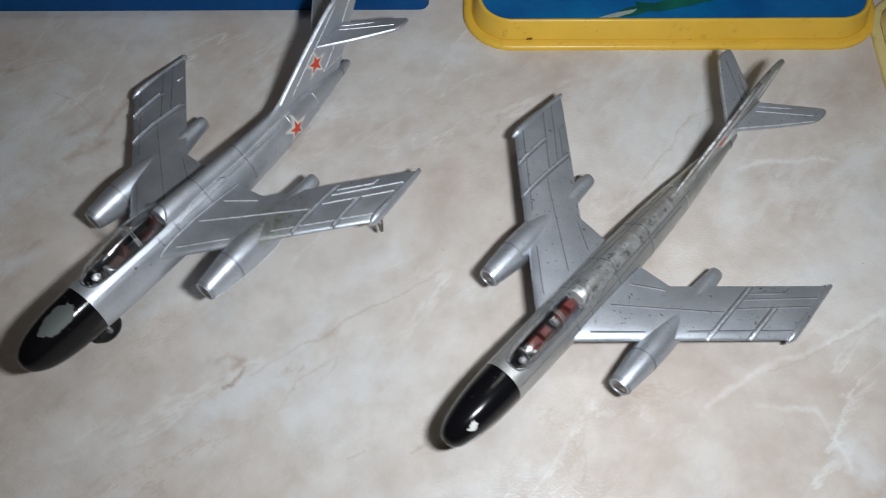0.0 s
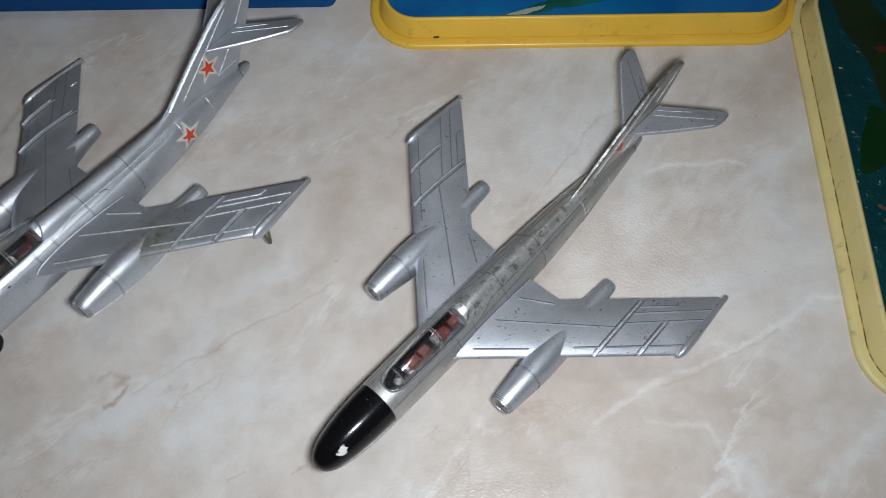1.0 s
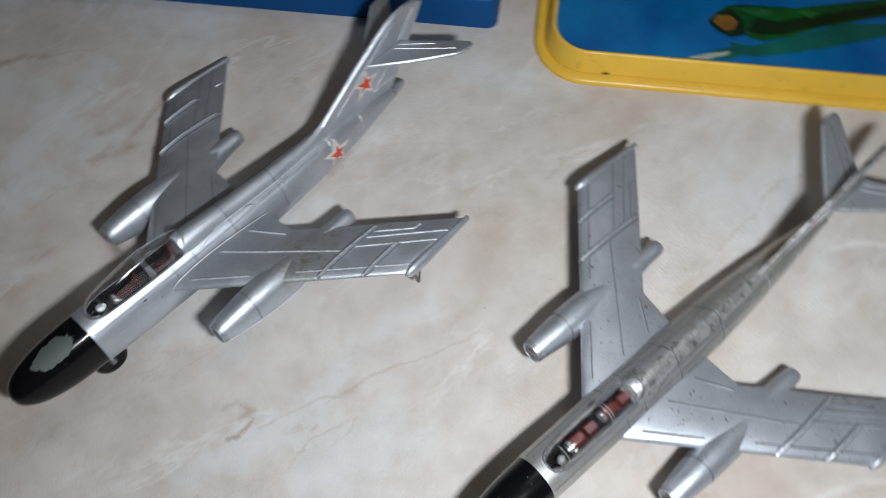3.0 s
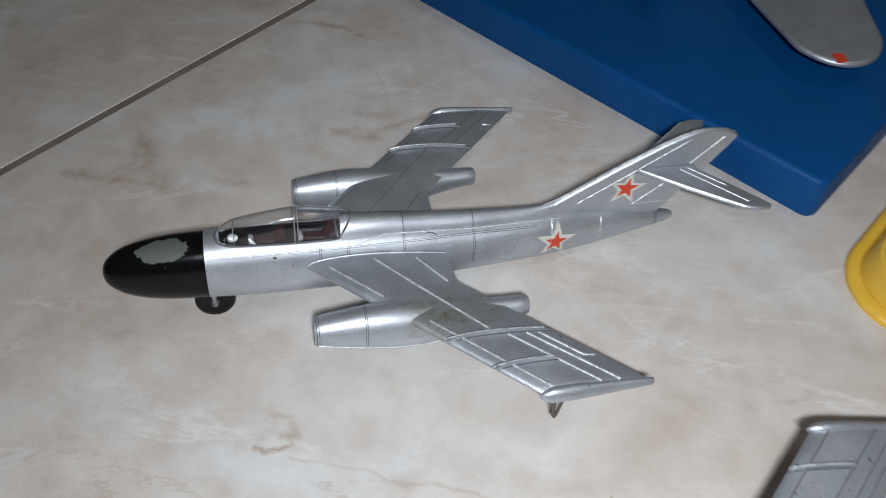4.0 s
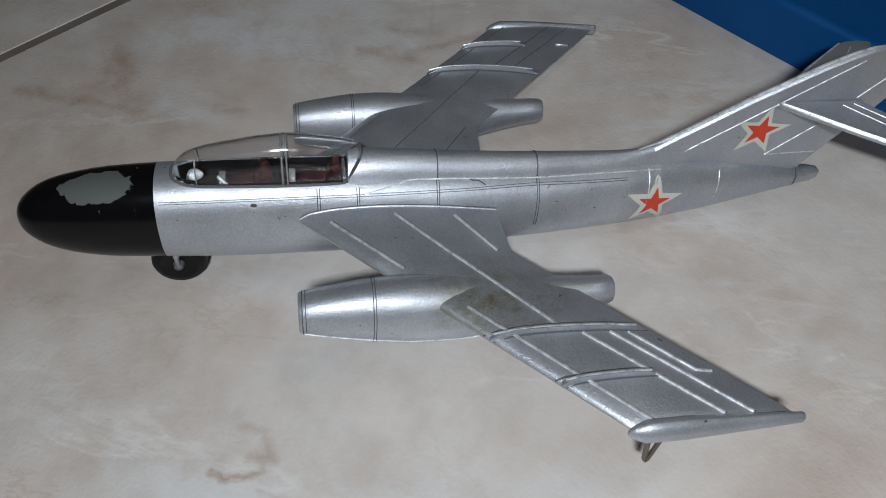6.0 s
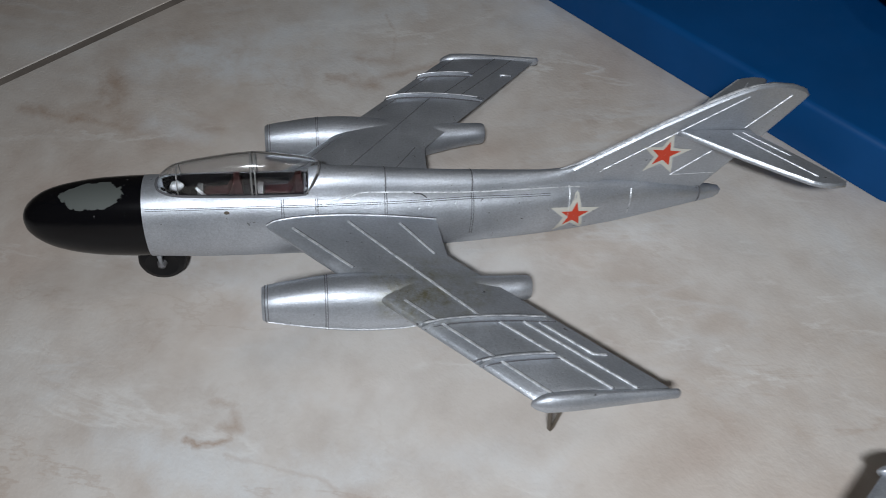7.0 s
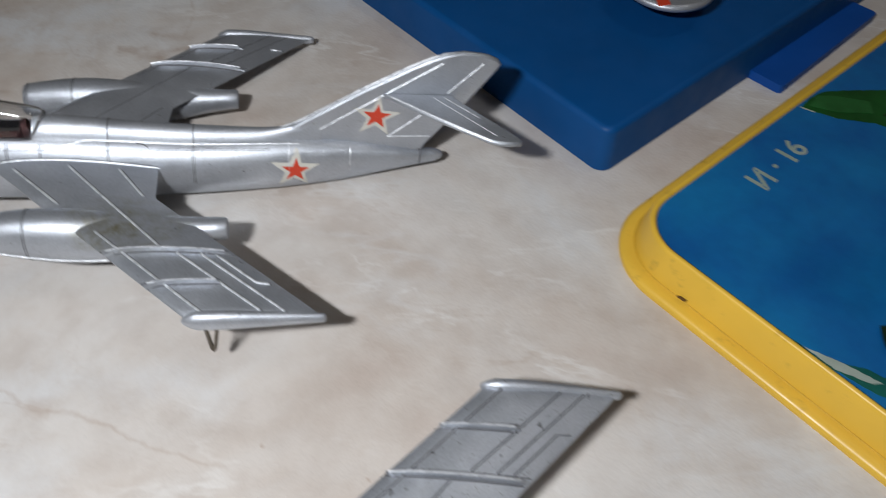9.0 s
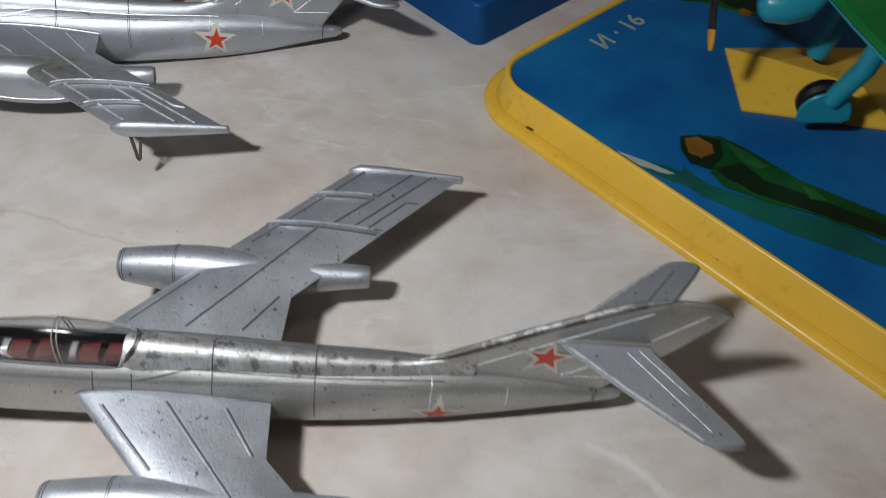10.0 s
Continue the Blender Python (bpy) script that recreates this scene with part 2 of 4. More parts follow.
PALE_VEINS = [
    ([(0.282, 0.203), (0.271, 0.198), (0.260, 0.190)], 0.007, "pale", 0.63),
    ([(0.224, 0.133), (0.229, 0.126), (0.231, 0.119)], 0.011, "pale", 0.63),
    ([(0.299, 0.146), (0.286, 0.138), (0.271, 0.129), (0.259, 0.121), (0.254, 0.118)], 0.006, "pale", 0.54),
    ([(0.233, 0.211), (0.254, 0.215), (0.275, 0.219)], 0.014, "pale", 0.41),
    ([(-0.013, 0.191), (-0.026, 0.183), (-0.039, 0.176), (-0.060, 0.169)], 0.01, "pale", 0.54),
    ([(0.027, 0.187), (0.005, 0.177), (-0.011, 0.167)], 0.016, "pale", 0.45),
    ([(0.141, 0.328), (0.158, 0.339), (0.178, 0.343)], 0.012, "pale", 0.45),
    ([(-0.180, 0.284), (-0.170, 0.304), (-0.161, 0.320)], 0.012, "pale", 0.45),
    ([(-0.046, 0.177), (-0.033, 0.183), (-0.016, 0.193), (-0.001, 0.205)], 0.01, "pale", 0.45),
    ([(-0.116, 0.214), (-0.090, 0.223), (-0.064, 0.232)], 0.012, "pale", 0.45),
    ([(-0.001, 0.214), (0.021, 0.235), (0.038, 0.243)], 0.01, "pale", 0.41),
    ([(-0.157, 0.302), (-0.139, 0.321), (-0.119, 0.335)], 0.012, "pale", 0.45),
    ([(-0.196, 0.268), (-0.187, 0.282), (-0.168, 0.293), (-0.148, 0.302)], 0.011, "pale", 0.75),
    ([(-0.164, 0.252), (-0.143, 0.260)], 0.007, "pale", 0.6),
    ([(-0.190, 0.288), (-0.179, 0.305), (-0.167, 0.324), (-0.152, 0.350), (-0.138, 0.375)], 0.013, "pale", 0.7),
]
GREY_VEINS = [
    ([(0.247, 0.258), (0.267, 0.268), (0.289, 0.278), (0.302, 0.290)], 0.004, "grey", 0.6),
]
WHITE_VEINS = [
    ([(0.215, 0.273), (0.228, 0.276), (0.244, 0.274), (0.256, 0.275), (0.264, 0.272)], 0.0018, "white", 0.61),
    ([(0.291, 0.197), (0.277, 0.201), (0.264, 0.191), (0.249, 0.185), (0.231, 0.177)], 0.0022, "white", 0.58),
    ([(0.231, 0.177), (0.215, 0.173), (0.205, 0.172), (0.194, 0.166), (0.185, 0.161), (0.169, 0.153)], 0.0018, "white", 0.40),
    ([(0.191, 0.152), (0.202, 0.149), (0.216, 0.148), (0.219, 0.141), (0.219, 0.135), (0.222, 0.128), (0.222, 0.122)], 0.0022, "white", 0.43),
]
BROWN_VEINS = [
    ([(0.208, 0.310), (0.198, 0.307), (0.189, 0.299), (0.183, 0.290), (0.172, 0.278), (0.162, 0.270)], 0.00094, "brown", 0.37),
    ([(0.262, 0.329), (0.257, 0.317), (0.250, 0.309)], 0.00300, "brown", 0.30),
    ([(0.239, 0.250), (0.233, 0.241)], 0.00250, "brown", 0.26),
    ([(0.158, 0.267), (0.152, 0.262)], 0.00600, "brown", 0.22),
    ([(0.257, 0.186), (0.237, 0.178), (0.215, 0.171), (0.200, 0.167)], 0.00072, "brown", 0.28),
    ([(0.060, 0.231), (0.047, 0.225), (0.039, 0.220), (0.032, 0.218), (0.023, 0.215), (0.014, 0.211), (0.006, 0.206)], 0.00086, "brown", 0.37),
    ([(0.006, 0.205), (0.003, 0.203)], 0.00460, "brown", 0.56),
    ([(-0.002, 0.202), (-0.009, 0.200), (-0.022, 0.193), (-0.032, 0.188)], 0.00086, "brown", 0.31),
    ([(-0.047, 0.196), (-0.042, 0.198), (-0.036, 0.195), (-0.039, 0.192)], 0.00240, "brown", 0.60),
    ([(-0.035, 0.192), (-0.037, 0.187), (-0.041, 0.184), (-0.045, 0.182)], 0.00115, "brown", 0.75),
    ([(0.012, 0.145), (0.019, 0.148)], 0.00101, "brown", 0.47),
    ([(0.038, 0.145), (0.044, 0.149)], 0.00101, "brown", 0.47),
    ([(-0.211, 0.264), (-0.199, 0.259), (-0.189, 0.254)], 0.00800, "brown", 0.34),
    ([(-0.124, 0.325), (-0.116, 0.329), (-0.111, 0.336)], 0.00600, "brown", 0.30),
    ([(-0.199, 0.229), (-0.189, 0.241), (-0.169, 0.249)], 0.00500, "brown", 0.26),
    ([(-0.175, 0.380), (-0.160, 0.385), (-0.144, 0.386)], 0.00094, "brown", 0.31),
    ([(-0.144, 0.362), (-0.130, 0.354), (-0.120, 0.342)], 0.00108, "brown", 0.38),
    ([(0.2586, 0.2150), (0.2594, 0.2150)], 0.00050, "brown", 0.66),
    ([(0.0606, 0.2422), (0.0614, 0.2422)], 0.00058, "brown", 0.66),
    ([(-0.0143, 0.3845), (-0.0135, 0.3845)], 0.00058, "brown", 0.66),
    ([(0.0896, 0.2570), (0.0904, 0.2570)], 0.00043, "brown", 0.66),
    ([(-0.199, 0.257), (-0.190, 0.253), (-0.184, 0.250)], 0.006, "brown", 0.6),
    ([(-0.209, 0.223), (-0.198, 0.228), (-0.188, 0.233)], 0.0035, "brown", 0.6),
    ([(-0.188, 0.233), (-0.178, 0.239), (-0.167, 0.244)], 0.003, "brown", 0.5),
    ([(-0.129, 0.317), (-0.122, 0.320), (-0.115, 0.325)], 0.005, "brown", 0.55),
    ([(-0.131, 0.334), (-0.118, 0.341)], 0.004, "brown", 0.45),
    ([(-0.210, 0.366), (-0.200, 0.374), (-0.184, 0.381), (-0.173, 0.382)], 0.0024, "brown", 0.6),
    ([(-0.116, 0.330), (-0.112, 0.336), (-0.104, 0.350)], 0.0026, "brown", 0.5),
    ([(-0.130, 0.317), (-0.125, 0.324)], 0.003, "brown", 0.45),
    ([(-0.147, 0.264), (-0.139, 0.268)], 0.0026, "brown", 0.4),
]
VEINS = PALE_VEINS + GREY_VEINS + WHITE_VEINS + BROWN_VEINS

SILVER = silver_paint("silver_paint", 0.0, stain=((-0.114, 0.042, 0.003), (0.022, 0.014, 0.010)))
SILVER_B = silver_paint("speckled_silver_paint", 0.03, fleck=0.65)
SILVER_DULL = silver_paint("tarnished_silver_paint", 0.03, (0.40, 0.405, 0.40), (0.54, 0.54, 0.53), stain=((-0.2300, 0.0, 0.0400), (0.014, 0.010, 0.008)))
SILVER_WORN = silver_paint("flaking_silver_paint", 0.05, (0.40, 0.405, 0.40), (0.54, 0.54, 0.53), flake=0.75)


def bare_metal(name):
    m, nodes, links, s = material(name)
    links.new(ramp(nodes, links, noise_tex(nodes, links, 520, 6, 0.7), [(0.34, (0.42, 0.44, 0.48)), (0.56, (0.84, 0.865, 0.90))]), s.inputs["Base Color"])
    s.inputs["Metallic"].default_value = 0.55
    s.inputs["Roughness"].default_value = 0.42
    bump(nodes, links, s, noise_tex(nodes, links, 900, 3), 0.7, 0.00025)
    return m


# real worn edges, and painted light caught along raised lines
RIB = bare_metal("bright_worn_and_lit_edges")
EDGE_DARK = silver_paint("blackened_worn_edge", 0.04, (0.10, 0.095, 0.088), (0.20, 0.19, 0.18), flake=0.35)
# joint grime, and painted shade beside fences and on unlit ridges
GROOVE_SHADE = plastic("grimy_joint_and_shade", (0.10, 0.10, 0.11), 0.6)
BLACK_A = black_paint("chipped_gloss_black", (-0.0205, 0.0033, 0.0082), (0.0092, 0.0046, 0.0055), 1.0, (0.095, 0.105, 0.10))
BLACK_B = black_paint("gloss_black", (-0.0092, 0.0048, 0.0055), (0.0022, 0.0016, 0.0032), 2.2, (0.62, 0.62, 0.60), 620)
DARK = plastic("dark_cockpit", (0.004, 0.004, 0.005), 0.75)
DARK.node_tree.nodes["Principled BSDF"].inputs["Specular IOR Level"].default_value = 0.1
HOLE = plastic("dull_dark_metal", (0.13, 0.13, 0.135), 0.6, 0.45, 700, 0.0002)
RED = plastic("red_seat_plastic", (0.050, 0.007, 0.006), 0.35)
# darker copy of the seat red: dimness under the canopy put in colour
RED_SHADED = plastic("shaded_red_plastic", (0.020, 0.004, 0.004), 0.6)
RED_SHADED.node_tree.nodes["Principled BSDF"].inputs["Specular IOR Level"].default_value = 0.2
FRAME_CLEAR = plastic("dusty_clear_edge", (0.18, 0.18, 0.18), 0.3)
STAR_RED = plastic("red_decal", (0.62, 0.055, 0.022), 0.45, 0.06)
STAR_WHITE = plastic("white_decal", (0.62, 0.61, 0.56), 0.5, 0.08)
TYRE = plastic("black_rubber", (0.007, 0.007, 0.008), 0.5)
TYRE.node_tree.nodes["Principled BSDF"].inputs["Specular IOR Level"].default_value = 0.25
WIRE = plastic("brown_tarnished_metal", (0.10, 0.08, 0.06), 0.45)
TILE = marble_tile("marble_tile")
GROUT = plastic("grey_grout", (0.19, 0.165, 0.145), 0.9, 0.25)
BLUE = plastic("blue_box_plastic", (0.0008, 0.064, 0.220), 0.5, 0.08)
BLUE_DEEP = plastic("deep_blue_plastic", (0.003, 0.065, 0.30), 0.45, 0.08)
for blue in (BLUE, BLUE_DEEP):
    blue.node_tree.nodes["Principled BSDF"].inputs["Specular IOR Level"].default_value = 0.22
YELLOW = plastic("yellow_plastic", (0.75, 0.46, 0.052), 0.36, 0.07, dirt=(0.30, 0.17, 0.03))
CREAM = plastic("aged_yellow_plastic", (0.62, 0.52, 0.23), 0.42, 0.08, dirt=(0.14, 0.09, 0.03))


def glass_material():
    m, nodes, links, s = material("clear_scratched_canopy")
    s.inputs["Base Color"].default_value = (0.88, 0.89, 0.90, 1)
    links.new(ramp(nodes, links, noise_tex(nodes, links, 210, 7, 0.75), [(0.66, (1.0,) * 3), (0.76, (0.86,) * 3)]), s.inputs["Transmission Weight"])
    s.inputs["IOR"].default_value = 1.45
    links.new(ramp(nodes, links, noise_tex(nodes, links, 300, 6), [(0.35, (0.03,) * 3), (0.75, (0.16,) * 3)]), s.inputs["Roughness"])
    bump(nodes, links, s, noise_tex(nodes, links, 180, 3), 0.10, 0.0002)
    return m


GLASS = glass_material()


# ---- mesh helpers ----
def part(name, bm, mat, parent, label="", smooth=True, angle=40):
    me = bpy.data.meshes.new(name)
    bmesh.ops.recalc_face_normals(bm, faces=bm.faces)
    if smooth:
        for f in bm.faces:
            f.smooth = len(f.verts) <= 4
        for e in bm.edges:
            if len(e.link_faces) == 2 and e.calc_face_angle(0) > radians(angle):
                e.smooth = False
    bm.to_mesh(me)
    bm.free()
    me.materials.append(mat)
    ob = new(name, me)
    if parent is not None:
        ob.parent = parent
    if label:
        tagged(ob, label)
    return ob


def thing(name, m, label, category, group="", kind=""):
    ob = new(name)
    ob.matrix_world = m
    ob.empty_display_size = 0.02
    return tagged(ob, label, category, group, kind)


def loft(rings, bm=None, cap=True, closed=True):
    bm = bm or bmesh.new()
    rows = [[bm.verts.new(v) for v in ring] for ring in rings]
    n = len(rows[0])
    for a, b in zip(rows, rows[1:]):
        for i in range(n if closed else n - 1):
            j = (i + 1) % n
            bm.faces.new((a[i], a[j], b[j], b[i]))
    if cap:
        bm.faces.new(rows[0])
        bm.faces.new(rows[-1])
    return bm


def smooth_table(table, xs):
    """Monotone-ish cubic through rows of a table sorted along its first column."""
    t = np.array(table, float)
    if t[0, 0] > t[-1, 0]:
        t = t[::-1]
    x = t[:, 0]
    out = []
    for col in range(1, t.shape[1]):
        y = t[:, col]
        d = np.diff(y) / np.diff(x)
        m = np.zeros(len(x))
        m[1:-1] = [0 if a * b <= 0 else 2 * a * b / (a + b) for a, b in zip(d, d[1:])]
        m[0], m[-1] = d[0], d[-1]
        i = np.clip(np.searchsorted(x, xs) - 1, 0, len(x) - 2)
        h = x[i + 1] - x[i]
        u = (np.asarray(xs) - x[i]) / h
        out.append((2 * u**3 - 3 * u**2 + 1) * y[i] + (u**3 - 2 * u**2 + u) * h * m[i] + (-2 * u**3 + 3 * u**2) * y[i + 1] + (u**3 - u**2) * h * m[i + 1])
    return np.array(out).T


def oval(x, zc, h, w, n=48, power=2.3, yc=0.0):
    ring = []
    for i in range(n):
        a = 2 * math.pi * i / n
        c, s = math.cos(a), math.sin(a)
        ring.append(Vector((x, yc + w * math.copysign(abs(c) ** (2 / power), c), zc + h * math.copysign(abs(s) ** (2 / power), s))))
    return ring


def tube(points, radius, n=6, bm=None):
    rings = []
    pts = [Vector(p) for p in points]
    for i, p in enumerate(pts):
        d = (pts[min(i + 1, len(pts) - 1)] - pts[max(i - 1, 0)]).normalized()
        u = d.cross(Vector((0, 0, 1)))
        u = u.normalized() if u.length > 1e-4 else Vector((0, 1, 0))
        v = d.cross(u)
        r = radius[i] if isinstance(radius, list) else radius
        rings.append([p + r * (math.cos(2 * math.pi * k / n) * u + math.sin(2 * math.pi * k / n) * v) for k in range(n)])
    return loft(rings, bm)


def prism(outline, depth, mapping, bm=None):
    """A bevelled plate: outline in the plane, thickened both ways; mapping(u, v, w) gives the place."""
    bm = bm or bmesh.new()
    c = sum((Vector(p) for p in outline), Vector((0, 0))) / len(outline)
    k = len(outline)
    edge = []
    for i, p in enumerate(outline):
        a, b = Vector(outline[i - 1]), Vector(outline[(i + 1) % k])
        t = (b - a).normalized()
        nrm = Vector((-t.y, t.x))
        if nrm.dot(c - Vector(p)) < 0:
            nrm = -nrm
        edge.append(nrm)
    layers = []
    for inset, w in ((0.8, -1.0), (0.15, -0.55), (0.0, 0.0), (0.15, 0.55), (0.8, 1.0)):
        layers.append([mapping(p[0] + e.x * inset * depth, p[1] + e.y * inset * depth, w * depth) for p, e in zip(outline, edge)])
    return loft(layers, bm)


MM = 0.001


def star_points(radius, inner, turn):
    return [(math.cos(turn + i * math.pi / 5) * (radius if i % 2 == 0 else inner), math.sin(turn + i * math.pi / 5) * (radius if i % 2 == 0 else inner)) for i in range(10)]


def star_mesh(centre, radius, inner, turn, surface, lift, side):
    """A thin star that lies on a curved side; surface(x, z) gives y there."""
    bm = bmesh.new()
    pts = star_points(radius, inner, turn)
    steps = 6
    rows = []
    for s in range(steps + 1):
        f = s / steps
        row = []
        for i in range(10):
            for k in range(3):
                a, b = pts[i], pts[(i + 1) % 10]
                u = a[0] + (b[0] - a[0]) * k / 3
                v = a[1] + (b[1] - a[1]) * k / 3
                x, z = centre[0] + u * max(f, 0.02), centre[1] + v * max(f, 0.02)
                row.append(Vector((x * MM, (surface(x, z) + math.copysign(lift, side)) * MM, z * MM)))
        rows.append(row)
    return loft(rows, bm, cap=False)


# ---- the cast toy jets ----
HULL = [  # x, centre height, half height, half width (mm, nose towards +x)
    (1.4, -3.2, 0.3, 0.3), (0.9, -3.2, 2.6, 2.3), (0, -3.2, 4.3, 3.8), (-1.7, -3.2, 6.0, 5.2), (-4.5, -3.3, 8.1, 6.6), (-8, -3.4, 9.8, 7.6), (-14, -3.5, 11.4, 8.8),
    (-22, -3.5, 12.5, 9.7), (-34, -3.6, 13.1, 10.2), (-54, -4.1, 13.7, 10.4), (-81, -4.2, 13.6, 10.5), (-110, -4.2, 12.8, 10.4), (-130, -4.0, 11.6, 9.9),
    (-145, -3.4, 11.1, 9.3), (-160, -2.8, 10.6, 8.2), (-181, -1.8, 8.7, 6.3), (-201, -0.6, 5.2, 4.2), (-213, 0, 2.9, 2.8), (-218, 0.1, 2.0, 2.0),
]


def hull_at(x):
    return smooth_table(HULL, [x])[0]


def hull_side(x, z, side=1, power=2.3):
    zc, h, w = hull_at(x)
    k = min(abs((z - zc) / h), 0.999)
    return side * w * (1 - k**power) ** (1 / power)


def hull_ring(x, n, power=2.3):
    zc, h, w = hull_at(x)
    return oval(x * MM, zc * MM, h * MM, w * MM, n, power)


def wing_le(y):
    return -71.3 - (y - 12.7) * 0.9676


def wing_te(y):
    return wing_le(y) - 37.8 if y >= 26 else -121.9 + (26 - y) * 0.06


def wing_mid(y):
    return -0.4 + (y - 12.7) * 0.027


def wing_skin(y, c, top):
    """A point of the wing's skin: span y, chord fraction c."""
    x = wing_le(y) + (wing_te(y) - wing_le(y)) * c
    t = (2.5 - 0.010 * y) * (2.6 * math.sqrt(max(c, 0)) * (1 - c) + 0.30 * c * (1 - c) * 2 + 0.16)
    return x, wing_mid(y) + (t if top else -0.75 * t)


def build_wing(jet, side, mat, rib, worn):
    ys = [7, 10, 13, 17, 21, 26, 32, 38, 45, 53, 60, 67, 73, 77, 79.4, 80.3, 80.6]
    cs = [0, 0.012, 0.04, 0.09, 0.16, 0.26, 0.38, 0.5, 0.62, 0.74, 0.86, 0.95, 1.0]
    rings = []
    for y in ys:
        k = 1.0 if y < 79 else (0.85 if y < 80 else (0.5 if y < 80.5 else 0.12))
        ring = []
        for c in cs:
            x, z = wing_skin(y, c, True)
            x = wing_le(y) + (x - wing_le(y)) * (1 if y < 79 else 1 - 0.05 * (y - 79) / 1.6)
            ring.append(Vector((x, side * y, wing_mid(y) + (z - wing_mid(y)) * k)) * MM)
        for c in cs[-2:0:-1]:
            x, z = wing_skin(y, c, False)
            ring.append(Vector((x, side * y, wing_mid(y) + (z - wing_mid(y)) * k)) * MM)
        rings.append(ring)
    wing = part("wing", loft(rings), mat, jet)

    def on_top(y, c, up=0.0):
        x, z = wing_skin(y, c, True)
        return Vector((x, side * y, z + up)) * MM

    def ridge(name, pts, radius, material_, label=""):
        part(name, tube([on_top(y, c, 0.05) for y, c in pts], radius * MM, 6), material_, wing, label)

    def spread(y0, c0, y1, c1, n=9):
        """Span and chord of points on a straight line over the wing."""
        xa, xb = wing_skin(y0, c0, True)[0], wing_skin(y1, c1, True)[0]
        out = []
        for i in range(n):
            y = y0 + (y1 - y0) * i / (n - 1)
            out.append((y, (xa + (xb - xa) * i / (n - 1) - wing_le(y)) / (wing_te(y) - wing_le(y))))
        return out

    for y, c1 in ((53.2, 0.97), (67.0, 0.58)):
        bm = bmesh.new()
        rings = []
        for i in range(15):
            c = 0.004 + (c1 - 0.004) * i / 14
            taper = min(1, i / 2 + 0.15, (14 - i) / 3 + 0.15)
            p = on_top(y, c)
            w, h = 0.85 * MM, 1.35 * MM * taper
            rings.append([p + Vector((0, -w, -0.3 * MM)), p + Vector((0, -0.55 * w, h)), p + Vector((0, 0.55 * w, h)), p + Vector((0, w, -0.3 * MM))])
        part("wing_fence", loft(rings, bm), mat, wing)
        # painted highlight along the fence top, painted shade along both its sides
        part("panel_and_shading_line", tube([on_top(y, 0.02 + (c1 - 0.07) * i / 11, 1.22) for i in range(12)], 0.3 * MM, 6), rib, wing)
        ridge("panel_and_shading_line", spread(y - 1.1, 0.0, y - 1.1, c1, 12), 0.26, GROOVE_SHADE)
        ridge("panel_and_shading_line", spread(y + 1.0, 0.0, y + 1.0, c1, 12), 0.18, GROOVE_SHADE)
    rings = []
    for c in [-0.03, -0.015, 0.01, 0.04, 0.08, *np.linspace(0.15, 0.93, 12), 0.97, 0.99, 1.01, 1.022, 1.028]:
        k = max(0.12, min(1.0, ((c + 0.035) / 0.12) ** 0.5, 0.50 + 0.50 * (1 - c) / 0.7, max(0.0, (1.03 - c) / 0.06) ** 0.5))
        x = wing_le(79.8) + (wing_te(79.8) - wing_le(79.8)) * c
        rings.append([Vector((x, side * (80.0 + 2.2 * k * math.cos(a)), wing_mid(79.8) - 0.2 + 3.3 * k * math.sin(a))) * MM for a in np.linspace(0, 2 * math.pi, 15)[:-1]])
    part("tip_rib", loft(rings), mat, wing)
    lines = [spread(13.5, 0.10, 31, 0.12), spread(44.5, 0.13, 78.5, 0.14), spread(12, 0.45, 52, 0.46), spread(12.5, 0.76, 25.5, 0.90, 5),
             spread(54.5, 0.53, 78.5, 0.57), spread(54.5, 0.71, 78.5, 0.75), spread(54.5, 0.83, 66.5, 0.84, 5) + [(66.8, 0.93)] if side > 0 or worn else [(68.5, 0.84), (68.8, 0.95)]]
    for pts in lines:
        # this wing's ridges miss the light: their shade is painted as dark lines
        if side < 0 and not worn and pts is not lines[-1]:
            ridge("panel_and_shading_line", [(y, c + 0.011) for y, c in pts], 0.16, GROOVE_SHADE)
            continue
        # unworn jet: the bright colour stands for light caught by these ridges
        ridge("panel_and_shading_line", pts, 0.42 if not worn else 0.30, rib if not worn else mat)
        if worn:
            ridge("panel_and_shading_line", [(y, c + 0.012) for y, c in pts], 0.30, GROOVE_SHADE)
        else:
            part("panel_and_shading_line", tube([on_top(y, c + 0.013, -0.02) for y, c in pts], 0.22 * MM, 6), GROOVE_SHADE, wing)
    part("panel_and_shading_line", tube([Vector((wing_skin(y, c, False)[0], side * y, wing_skin(y, c, False)[1])) * MM for y, c in spread(13, 0.02, 79, 0.02)], 0.12 * MM, 5), rib, wing)
    return wing


NACELLE = [  # x, centre height, half height, half width
    (-68.1, -4.0, 4.8, 4.4), (-69.0, -4.0, 5.2, 4.8), (-77, -4.3, 7.1, 5.8), (-86, -4.6, 8.6, 6.7), (-96, -5.2, 9.4, 7.2), (-107, -5.6, 9.0, 7.1),
    (-118, -5.2, 7.4, 6.2), (-128, -4.0, 5.6, 4.8), (-138, -2.9, 4.2, 3.8), (-144.2, -2.4, 3.7, 3.4), (-145.1, -2.4, 3.3, 3.0),
]


